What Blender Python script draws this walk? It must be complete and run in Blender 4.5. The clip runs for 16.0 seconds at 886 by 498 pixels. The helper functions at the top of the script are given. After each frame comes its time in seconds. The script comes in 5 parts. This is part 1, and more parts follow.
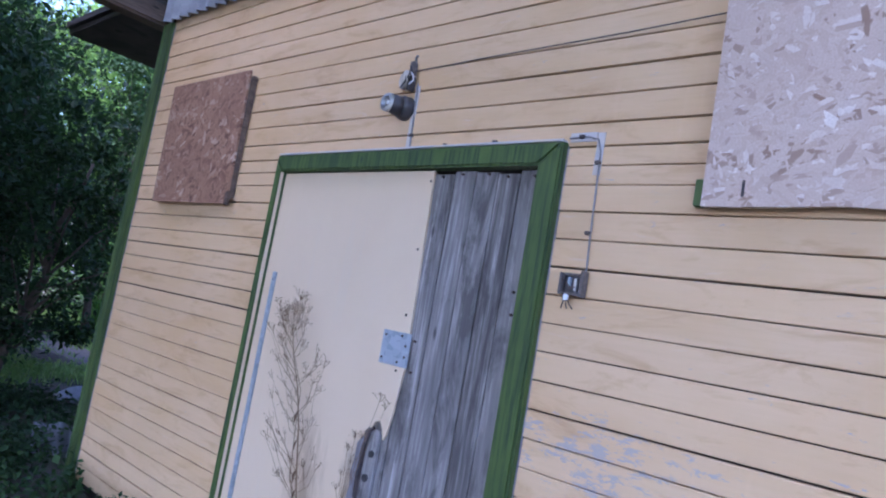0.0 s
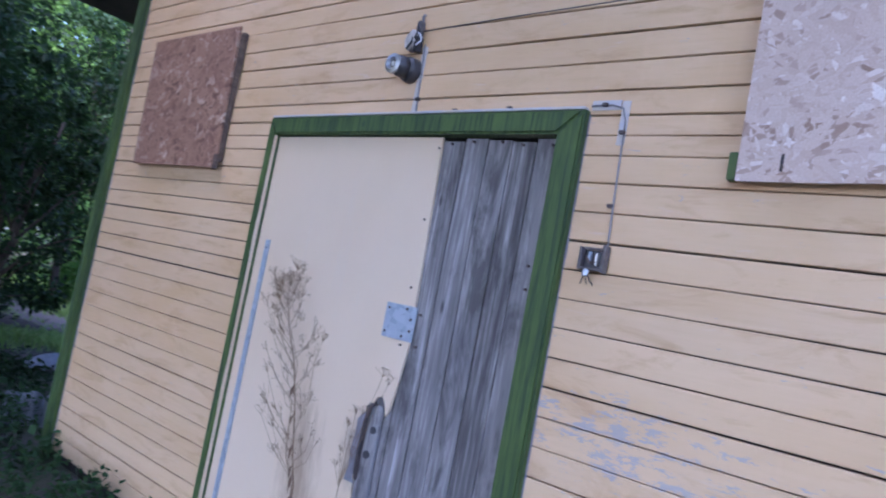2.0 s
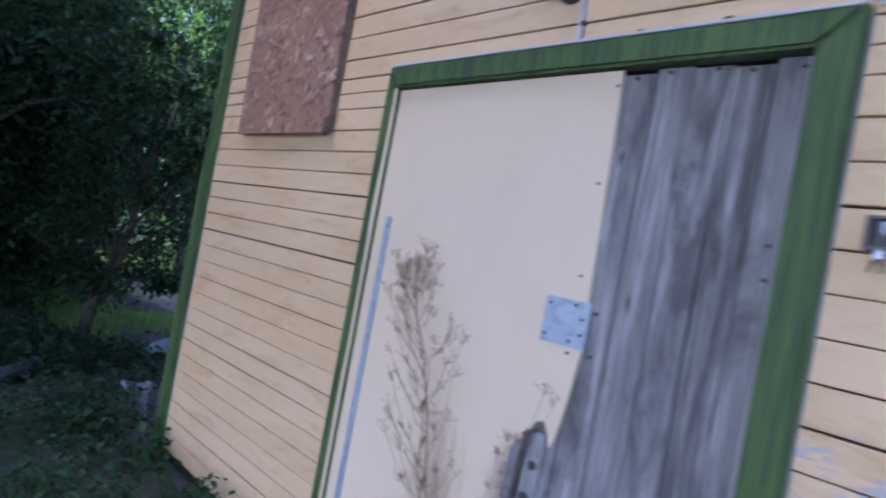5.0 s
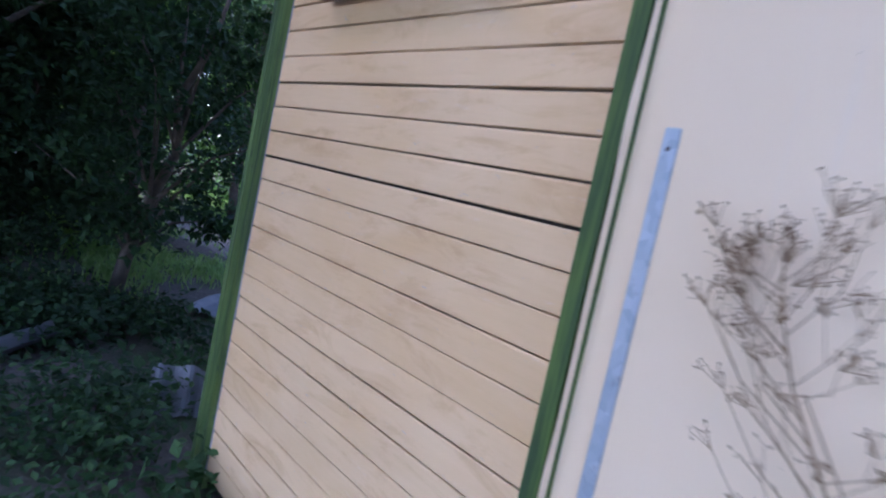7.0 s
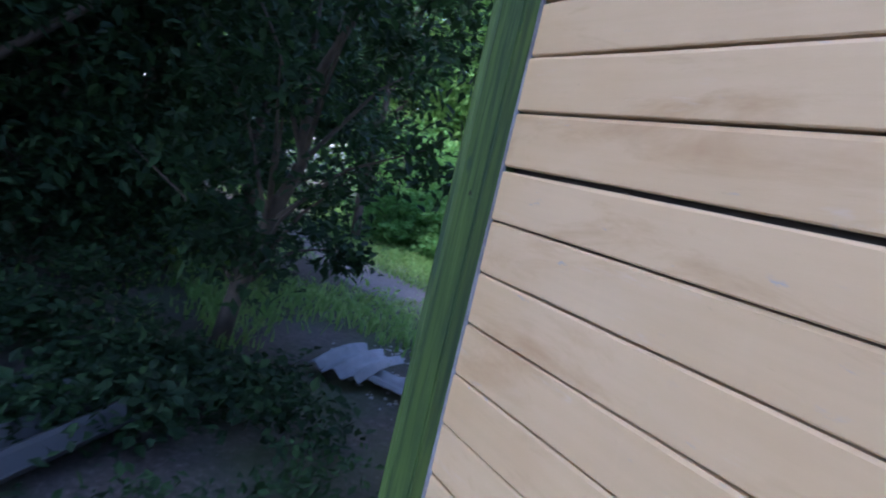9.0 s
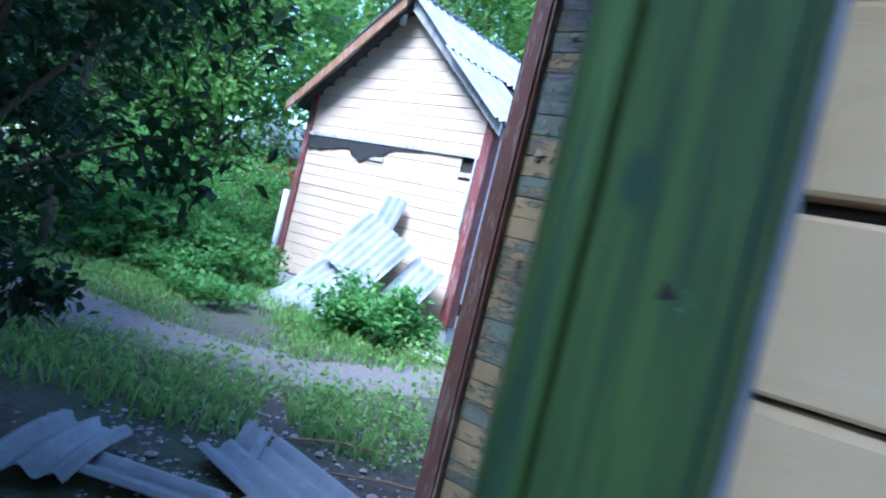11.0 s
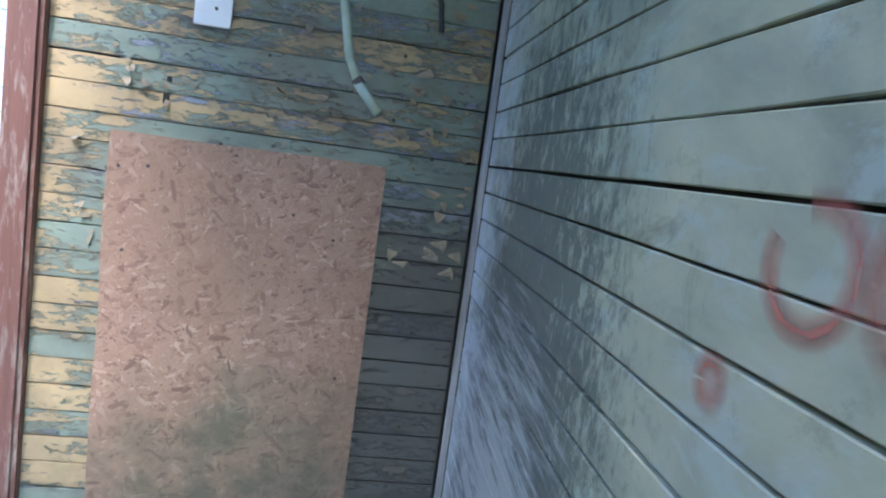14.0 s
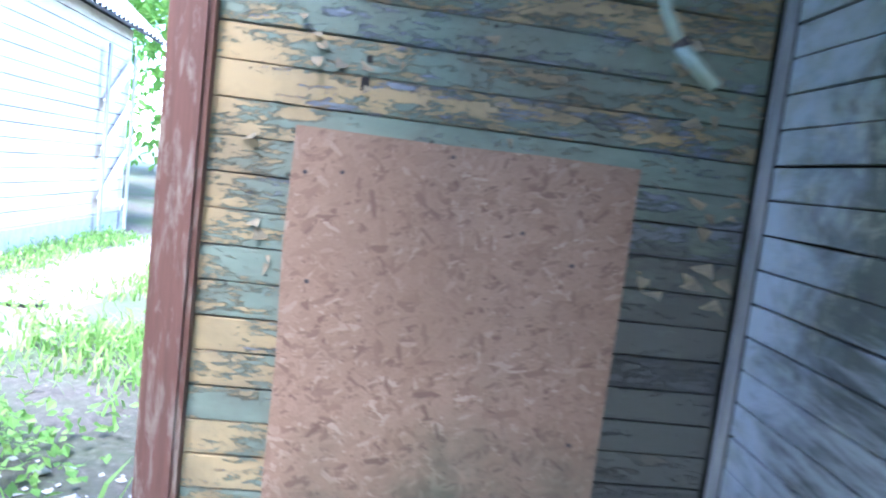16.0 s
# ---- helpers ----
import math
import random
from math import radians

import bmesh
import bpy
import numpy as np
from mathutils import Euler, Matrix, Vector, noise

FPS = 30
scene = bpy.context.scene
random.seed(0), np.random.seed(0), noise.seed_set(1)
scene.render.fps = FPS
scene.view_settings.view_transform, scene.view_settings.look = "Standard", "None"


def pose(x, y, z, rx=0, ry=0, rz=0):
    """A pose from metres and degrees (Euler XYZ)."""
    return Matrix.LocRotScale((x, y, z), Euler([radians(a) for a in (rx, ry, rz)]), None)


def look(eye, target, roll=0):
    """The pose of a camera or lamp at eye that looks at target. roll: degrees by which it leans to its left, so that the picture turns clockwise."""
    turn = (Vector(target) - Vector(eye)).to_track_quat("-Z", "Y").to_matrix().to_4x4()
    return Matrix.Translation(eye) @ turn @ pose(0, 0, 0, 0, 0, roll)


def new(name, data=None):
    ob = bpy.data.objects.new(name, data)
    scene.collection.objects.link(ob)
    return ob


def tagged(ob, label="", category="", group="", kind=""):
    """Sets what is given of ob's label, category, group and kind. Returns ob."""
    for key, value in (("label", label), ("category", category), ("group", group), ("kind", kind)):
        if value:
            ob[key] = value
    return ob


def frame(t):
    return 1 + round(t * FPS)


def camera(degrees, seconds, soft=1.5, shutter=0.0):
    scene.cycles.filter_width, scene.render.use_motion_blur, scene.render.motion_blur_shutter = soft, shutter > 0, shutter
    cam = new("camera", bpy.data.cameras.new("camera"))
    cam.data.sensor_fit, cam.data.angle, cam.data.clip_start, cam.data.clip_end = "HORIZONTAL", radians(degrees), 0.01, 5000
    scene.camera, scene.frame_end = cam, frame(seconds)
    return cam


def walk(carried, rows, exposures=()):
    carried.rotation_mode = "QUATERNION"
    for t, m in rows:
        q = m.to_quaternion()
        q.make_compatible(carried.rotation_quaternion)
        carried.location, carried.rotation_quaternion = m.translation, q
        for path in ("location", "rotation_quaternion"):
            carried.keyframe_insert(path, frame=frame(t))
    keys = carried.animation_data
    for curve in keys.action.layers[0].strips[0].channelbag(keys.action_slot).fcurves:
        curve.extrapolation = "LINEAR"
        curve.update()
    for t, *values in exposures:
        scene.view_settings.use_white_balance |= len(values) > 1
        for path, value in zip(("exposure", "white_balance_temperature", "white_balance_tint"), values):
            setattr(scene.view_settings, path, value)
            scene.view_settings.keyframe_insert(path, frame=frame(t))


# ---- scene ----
# camera and walk
cam = camera(66.2, 16.0, 2.0, 0.5)
PATH = [
    (0, (0.292, -1.936, 1.466), (-1.048, -0.465, 1.667), 10.1),
    (0.5, (0.294, -1.943, 1.462), (-1.055, -0.489, 1.713), 10.7),
    (1, (0.280, -1.864, 1.448), (-1.110, -0.449, 1.703), 11.3),
    (1.5, (0.231, -1.863, 1.431), (-1.126, -0.408, 1.629), 10.6),
    (2, (0.116, -1.943, 1.456), (-1.154, -0.403, 1.584), 10.9),
    (2.5, (0.089, -2.008, 1.470), (-0.950, -0.310, 1.663), 10.2),
    (3, (0.043, -1.948, 1.461), (-0.892, -0.188, 1.629), 9.6),
    (3.5, (-0.032, -1.834, 1.487), (-1.234, -0.242, 1.631), 8.8),
    (4, (-0.064, -1.734, 1.461), (-1.408, -0.259, 1.598), 9.6),
    (4.5, (-0.132, -1.653, 1.458), (-1.566, -0.261, 1.541), 10.1),
    (5, (-0.439, -1.575, 1.447), (-1.930, -0.242, 1.459), 10.6),
    (5.2, (-0.580, -1.571, 1.475), (-2.107, -0.280, 1.463), 10.9),
    (7.3, (-2.080, -0.874, 1.330), (-3.637, 0.365, 1.132), 12.3),
    (7.5, (-2.274, -0.768, 1.313), (-3.870, 0.421, 1.114), 11.7),
    (8, (-2.624, -0.675, 1.347), (-4.445, 0.126, 1.140), 10.3),
    (8.2, (-2.759, -0.672, 1.325), (-4.583, 0.117, 1.100), 11.7),
    (10.3, (-3.929, -0.529, 1.291), (-5.319, 0.908, 1.227), 14.8),
    (10.5, (-3.985, -0.516, 1.283), (-5.314, 0.978, 1.245), 15.4),
    (11, (-4.192, -0.330, 1.284), (-5.414, 1.253, 1.247), 13.8),
    (11.5, (-4.305, -0.380, 1.268), (-5.350, 1.323, 1.236), 14.0),
    (12, (-4.452, -0.440, 1.340), (-5.054, 1.463, 1.262), 10.4),
    (12.5, (-4.590, -0.350, 1.340), (-5.062, 1.583, 1.210), 9.6),
    (13, (-4.670, -0.228, 1.320), (-4.859, 1.760, 1.143), 8.8),
    (13.5, (-4.735, -0.183, 1.325), (-4.542, 1.800, 1.117), 7.9),
    (14, (-4.853, -0.180, 1.325), (-4.539, 1.783, 1.087), 7.8),
    (14.5, (-4.854, -0.051, 1.323), (-4.662, 1.920, 1.039), 6.5),
    (15, (-5.034, 0.058, 1.304), (-4.986, 2.034, 0.996), 5.5),
    (15.5, (-5.166, 0.131, 1.258), (-4.970, 2.111, 1.047), 6.8),
    (16, (-5.391, 0.425, 1.212), (-5.168, 2.402, 1.010), 6.9),
]
walk(cam, [(t, look(eye, aim, roll)) for t, eye, aim, roll in PATH],
     [(0.0, 2.30, 5170, 34), (4.0, 2.30, 5180, 34), (5.0, 2.35, 5250, 33), (8.2, 2.50, 5200, 31), (10.3, 2.45, 4900, 16), (10.5, 2.45, 4850, 14), (11.0, 2.35, 4600, 11), (11.5, 2.30, 4600, 7), (12.0, 2.30, 4750, 9), (12.5, 2.80, 5000, 10),
      (13.0, 3.40, 5350, 14), (14.0, 4.05, 5400, 15), (15.0, 4.10, 5150, 15), (16.0, 4.10, 5100, 15)])

# sky and one soft sun
SUN_EL, SUN_AZ = 55.0, 186.0
world = bpy.data.worlds.new("sky")
scene.world = world
world.use_nodes = True
wn = world.node_tree.nodes
sky = wn.new("ShaderNodeTexSky")
sky.sky_type, sky.sun_disc = "NISHITA", False
sky.sun_elevation, sky.sun_rotation = radians(SUN_EL), radians(SUN_AZ)
wn["Background"].inputs["Strength"].default_value = 0.15
world.node_tree.links.new(sky.outputs[0], wn["Background"].inputs["Color"])
sun_data = bpy.data.lights.new("sun", "SUN")
sun_data.energy, sun_data.angle, sun_data.color = 2.6, radians(30), (1.0, 0.95, 0.89)
sun = new("sun", sun_data)
_az, _el = radians(SUN_AZ), radians(SUN_EL)
sun.matrix_world = look((math.sin(_az) * math.cos(_el) * 40, math.cos(_az) * math.cos(_el) * 40, math.sin(_el) * 40), (0, 0, 0))

# ---- materials ----
def mat(name):
    m = bpy.data.materials.new(name)
    m.use_nodes = True
    return m


class G:
    """A short hand for building node trees."""

    def __init__(self, m, scale=(1, 1, 1), rot=(0, 0, 0)):
        self.t = m.node_tree
        self.b = self.t.nodes["Principled BSDF"]
        tc = self.t.nodes.new("ShaderNodeTexCoord")
        self.co = tc.outputs["Object"]

    def n(self, kind, **kw):
        return self.t.nodes.new("ShaderNode" + kind)

    def link(self, a, b):
        self.t.links.new(a, b)

    def mapped(self, scale, rot=(0, 0, 0), loc=(0, 0, 0)):
        k = self.n("Mapping")
        k.inputs["Scale"].default_value, k.inputs["Rotation"].default_value = scale, [radians(a) for a in rot]
        k.inputs["Location"].default_value = loc
        self.link(self.co, k.inputs["Vector"])
        return k.outputs[0]

    def noise(self, vec, scale, detail=4.0, rough=0.55, warp=0.0):
        k = self.n("TexNoise")
        for key, v in (("Scale", scale), ("Detail", detail), ("Roughness", rough), ("Distortion", warp)):
            k.inputs[key].default_value = v
        self.link(vec, k.inputs["Vector"])
        return k.outputs["Fac"]

    def voro(self, vec, scale, what="Color", feature="F1"):
        k = self.n("TexVoronoi")
        k.feature = feature
        k.inputs["Scale"].default_value = scale
        self.link(vec, k.inputs["Vector"])
        return k.outputs[what]

    def ramp(self, fac, *stops):
        k = self.n("ValToRGB")
        e = k.color_ramp.elements
        while len(e) < len(stops):
            e.new(0.5)
        for el, (p, c) in zip(e, stops):
            el.position, el.color = p, (*(c if isinstance(c, tuple) else (c, c, c)), 1)
        self.link(fac, k.inputs[0])
        return k.outputs[0]

    def mix(self, fac, a, b, mode="MIX"):
        k = self.n("Mix")
        k.data_type, k.blend_type = "RGBA", mode
        for sock, v in ((k.inputs["Factor"], fac), (k.inputs[6], a), (k.inputs[7], b)):
            if isinstance(v, (int, float)):
                sock.default_value = v
            elif isinstance(v, tuple):
                sock.default_value = (*v, 1)
            else:
                self.link(v, sock)
        return k.outputs[2]

    def math(self, op, a, b=0.0):
        k = self.n("Math")
        k.operation = op
        for sock, v in ((k.inputs[0], a), (k.inputs[1], b)):
            if isinstance(v, (int, float)):
                sock.default_value = v
            else:
                self.link(v, sock)
        return k.outputs[0]

    def object_random(self):
        return self.n("ObjectInfo").outputs["Random"]

    def island_random(self):
        return self.n("NewGeometry").outputs["Random Per Island"]

    def near(self, point, radius, squash=(1, 1, 1)):
        """1 at the point, 0 beyond the radius."""
        k = self.n("VectorMath")
        k.operation = "DISTANCE"
        self.link(self.mapped(squash), k.inputs[0])
        k.inputs[1].default_value = [p * s for p, s in zip(point, squash)]
        j = self.n("MapRange")
        j.inputs["From Min"].default_value, j.inputs["From Max"].default_value = 0, radius
        j.inputs["To Min"].default_value, j.inputs["To Max"].default_value = 1, 0
        self.link(k.outputs["Value"], j.inputs["Value"])
        return j.outputs[0]

    def done(self, colour, rough=0.7, bump=None, strength=0.3, distance=0.003, metal=0.0):
        if isinstance(colour, tuple):
            self.b.inputs["Base Color"].default_value = (*colour, 1)
        else:
            self.link(colour, self.b.inputs["Base Color"])
        if isinstance(rough, (int, float)):
            self.b.inputs["Roughness"].default_value = rough
        else:
            self.link(rough, self.b.inputs["Roughness"])
        self.b.inputs["Metallic"].default_value = metal
        if bump is not None:
            k = self.n("Bump")
            k.inputs["Strength"].default_value, k.inputs["Distance"].default_value = strength, distance
            self.link(bump, k.inputs["Height"])
            self.link(k.outputs[0], self.b.inputs["Normal"])


def siding_mat(name, base, stain, bare, wear=None):
    m = mat(name)
    g = G(m)
    s = (1.2, 1.2, 22)
    grain = g.noise(g.mapped(s), 3.0, 6, 0.6)
    big = g.noise(g.mapped((0.7, 0.7, 1.6)), 1.7, 5, 0.6, 0.6)
    c = g.mix(g.ramp(big, (0.38, 0.0), (0.72, 0.85)), base, stain)
    c = g.mix(g.ramp(grain, (0.32, 0.16), (0.6, 0.0)), c, tuple(v * 0.78 for v in stain))
    r = g.object_random()
    c = g.mix(g.math("MULTIPLY", r, 0.35), c, tuple(min(1, v * 1.12) for v in base))
    fine = g.noise(g.mapped((6, 6, 60)), 9.0, 5, 0.7)
    # brown weather stains and pale rubbed bands along the boards
    weather = g.noise(g.mapped((0.9, 0.9, 3.4), loc=(2, 0, 5)), 3.1, 7, 0.68, 0.7)
    c = g.mix(g.ramp(weather, (0.52, 0.0), (0.72, 0.65)), c, tuple(v * k for v, k in zip(stain, (0.74, 0.66, 0.6))))
    rub = g.noise(g.mapped((1.3, 1.3, 9.0), loc=(7, 0, 1)), 3.0, 9, 0.74, 0.3)
    c = g.mix(g.ramp(rub, (0.60, 0.0), (0.74, 0.6)), c, tuple(0.5 * v + 0.5 * k for v, k in zip(base, (0.66, 0.62, 0.60))))
    # flaked spots of bare wood
    spots = g.noise(g.mapped((1.0, 1.0, 4.0)), 5.5, 8, 0.75, 0.4)
    fac = g.ramp(spots, (0.70, 0.0), (0.74, 0.8))
    if wear:
        reach = g.near(*wear)
        fac = g.math("MAXIMUM", fac, g.ramp(g.math("ADD", g.math("MULTIPLY", reach, 0.155), g.noise(g.mapped((2.0, 2.0, 6.5)), 4.5, 10, 0.78, 0.2)), (0.625, 0.0), (0.66, 0.8)))
    c = g.mix(fac, c, bare)
    # faint lime run-off
    runs = g.noise(g.mapped((7, 7, 0.5)), 3.0, 4, 0.6)
    c = g.mix(g.ramp(runs, (0.60, 0.0), (0.80, 0.22)), c, tuple(min(1, v * 1.15) for v in base))
    dust = g.voro(g.mapped((1, 1, 1)), 26.0, "Distance")
    c = g.mix(g.ramp(dust, (0.0, 0.35), (0.045, 0.0)), c, (0.12, 0.08, 0.05))
    g.done(c, 0.62, fine, 0.14, 0.002)
    return m


M_SIDING = siding_mat("yellow siding paint", (0.66, 0.46, 0.262), (0.59, 0.38, 0.178), (0.37, 0.35, 0.345), ((-0.68, 0.0, 1.12), 0.60, (1.0, 1.0, 2.6)))
M_SHED = siding_mat("pale shed siding paint", (0.58, 0.46, 0.34), (0.50, 0.385, 0.275), (0.50, 0.47, 0.43))
M_SHED_SIDE = siding_mat("grey bleached shed siding", (0.66, 0.60, 0.54), (0.58, 0.52, 0.46), (0.46, 0.44, 0.43))


def green_mat():
    m = mat("green gloss paint")
    g = G(m)
    grain = g.noise(g.mapped((26, 26, 1.2)), 2.5, 7, 0.65)
    big = g.noise(g.mapped((2, 2, 0.8)), 3.0, 5, 0.6, 0.3)
    c = g.mix(g.ramp(big, (0.35, 0.0), (0.7, 1.0)), (0.046, 0.086, 0.015), (0.080, 0.136, 0.023))
    c = g.mix(g.ramp(grain, (0.36, 0.9), (0.56, 0.0)), c, (0.014, 0.038, 0.014))
    chips = g.noise(g.mapped((6, 6, 2.5)), 6.0, 8, 0.75)
    c = g.mix(g.ramp(chips, (0.69, 0.0), (0.73, 0.7)), c, (0.30, 0.36, 0.34))
    knots = g.voro(g.mapped((1, 1, 0.55)), 9.0, "Distance")
    c = g.mix(g.ramp(knots, (0.05, 0.8), (0.10, 0.0)), c, (0.012, 0.04, 0.02))
    g.done(c, g.ramp(grain, (0.3, 0.72), (0.7, 0.55)), grain, 0.5, 0.004)
    return m


M_GREEN = green_mat()


def old_wood_mat(name, dark, mid, light, axis="z", moss=0.0):
    m = mat(name)
    g = G(m)
    s = (30, 30, 1.0) if axis == "z" else (1.0, 1.0, 30)
    grain = g.noise(g.mapped(s), 2.2, 9, 0.7, 0.35)
    streak = g.noise(g.mapped(tuple(v * 0.35 if v > 1 else v * 1.4 for v in s)), 2.0, 5, 0.6, 0.5)
    c = g.ramp(grain, (0.28, dark), (0.50, mid), (0.74, light))
    c = g.mix(g.ramp(streak, (0.36, 0.75), (0.6, 0.0)), c, dark)
    c = g.mix(g.math("MULTIPLY", g.object_random(), 0.3), c, light)
    blot = g.noise(g.mapped((5, 5, 1.3) if axis == "z" else (1.3, 1.3, 5)), 1.9, 7, 0.7, 0.6)
    c = g.mix(g.ramp(blot, (0.50, 0.0), (0.64, 0.7)), c, tuple(v * 0.8 + m_ * 0.1 for v, m_ in zip(dark, mid)))
    knots = g.voro(g.mapped((5.5, 5.5, 1.9) if axis == "z" else (1.9, 1.9, 5.5)), 1.25, "Distance")
    c = g.mix(g.ramp(knots, (0.035, 0.9), (0.085, 0.0)), c, tuple(v * 0.45 for v in dark))
    if moss:
        c = g.mix(g.ramp(g.noise(g.mapped((1, 1, 1)), 4.0, 6, 0.7), (0.45, 0.0), (0.65, moss)), c, (0.06, 0.075, 0.03))
    g.done(c, 0.82, grain, 0.6, 0.004)
    return m


M_GREYWOOD = old_wood_mat("weathered grey boards", (0.032, 0.028, 0.025), (0.165, 0.150, 0.138), (0.55, 0.52, 0.49))
M_BEAM = old_wood_mat("brown old timber", (0.05, 0.035, 0.025), (0.14, 0.095, 0.065), (0.24, 0.17, 0.12), "x")
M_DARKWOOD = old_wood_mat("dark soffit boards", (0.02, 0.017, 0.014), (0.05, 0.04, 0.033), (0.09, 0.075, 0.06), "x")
M_BARE = old_wood_mat("pale bare battens", (0.20, 0.19, 0.18), (0.40, 0.38, 0.36), (0.58, 0.56, 0.54))


def panel_mat():
    m = mat("cream painted panel")
    g = G(m)
    big = g.noise(g.mapped((1, 1, 0.6)), 2.0, 5, 0.55, 0.4)
    c = g.mix(g.ramp(big, (0.4, 0.0), (0.75, 0.7)), (0.70, 0.55, 0.37), (0.65, 0.495, 0.315))
    runs = g.noise(g.mapped((9, 9, 0.4)), 2.5, 4, 0.6)
    c = g.mix(g.ramp(runs, (0.58, 0.0), (0.78, 0.35)), c, (0.62, 0.54, 0.43))
    # rubbed soil where the dry stalks brush the board
    soil = g.math("MULTIPLY", g.near((-2.03, 0.0, 0.62), 0.62, (2.4, 1, 1)), g.noise(g.mapped((9, 9, 2.2)), 3.0, 7, 0.7, 0.5))
    c = g.mix(g.ramp(soil, (0.20, 0.0), (0.50, 0.75)), c, (0.36, 0.25, 0.15))
    grime = g.math("MULTIPLY", g.near((-1.70, 0.0, 0.80), 0.26, (1.3, 1, 1)), g.noise(g.mapped((4, 4, 3)), 5.0, 7, 0.7, 0.4))
    c = g.mix(g.ramp(grime, (0.18, 0.0), (0.48, 0.8)), c, (0.20, 0.17, 0.15))
    specks = g.voro(g.mapped((1, 1, 1)), 14.0, "Distance")
    c = g.mix(g.ramp(specks, (0.0, 0.6), (0.03, 0.0)), c, (0.16, 0.10, 0.06))
    g.done(c, 0.5, g.noise(g.mapped((1, 1, 1)), 60.0, 3), 0.08, 0.001)
    return m


M_PANEL = panel_mat()


def osb_mat(name, tone, gain, size=1.0, moss=None):
    """Overlapping wood strands: of several tilted layers of long cells the highest strand shows."""
    m = mat(name)
    g = G(m)
    best, top = None, None
    for i, (ang, sx, sz) in enumerate(((8, 9, 34), (-37, 11, 40), (52, 12, 36), (-78, 10, 38), (25, 14, 48))):
        wob = g.mix(0.03 / size, g.mapped((1, 1, 1), (0, 0, 0), (i * 3.7, 0, i * 1.3)), g.voro(g.mapped((1, 1, 1)), (7.0 + i) * size, "Color"))
        k = g.n("Mapping")
        k.inputs["Rotation"].default_value = (0, radians(ang), 0)
        k2 = g.n("Mapping")
        k2.inputs["Scale"].default_value = (sx * size, 1.0, sz * size)
        g.link(wob, k.inputs["Vector"])
        g.link(k.outputs[0], k2.inputs["Vector"])
        cell = g.voro(k2.outputs[0], 1.0, "Color")
        sep = g.n("SeparateColor")
        g.link(cell, sep.inputs[0])
        rank, hue = sep.outputs[0], sep.outputs[1]
        if best is None:
            best, top = hue, rank
        else:
            over = g.math("GREATER_THAN", rank, top)
            best = g.mix(over, best, hue)
            top = g.math("MAXIMUM", rank, top)
    d, a, b, h = tone
    c = g.ramp(best, (0.0, d), (0.18, a), (0.55, b), (0.88, b), (1.0, h))
    fibre = g.noise(g.mapped((20, 20, 20)), 8.0, 6, 0.7)
    c = g.mix(g.ramp(fibre, (0.3, 0.35), (0.6, 0.0)), c, d)
    damp = g.noise(g.mapped((1, 1, 1)), 2.2, 4, 0.55)
    c = g.mix(g.ramp(damp, (0.42, 0.45), (0.65, 0.0)), c, tuple(v * gain for v in a))
    if moss:
        stain = g.math("MULTIPLY", g.near(moss, 0.95), g.noise(g.mapped((1, 1, 1)), 5.0, 6, 0.65))
        c = g.mix(g.ramp(stain, (0.14, 0.0), (0.42, 0.85)), c, (0.085, 0.085, 0.048))
    g.done(c, 0.7, g.math("ADD", best, top), 0.35, 0.003)
    return m


M_OSB = osb_mat("sun-bleached strand board", ((0.26, 0.155, 0.10), (0.54, 0.405, 0.315), (0.62, 0.495, 0.405), (0.84, 0.77, 0.70)), 0.90, 1.6)
M_OSB_RED = osb_mat("reddish strand board", ((0.12, 0.055, 0.03), (0.27, 0.135, 0.080), (0.38, 0.215, 0.130), (0.62, 0.46, 0.34)), 0.85, 1.5)
M_OSB_IN = osb_mat("damp strand board", ((0.17, 0.090, 0.058), (0.30, 0.175, 0.110), (0.37, 0.228, 0.148), (0.50, 0.35, 0.25)), 0.72, 2.3, (-5.10, 2.13, 0.0))


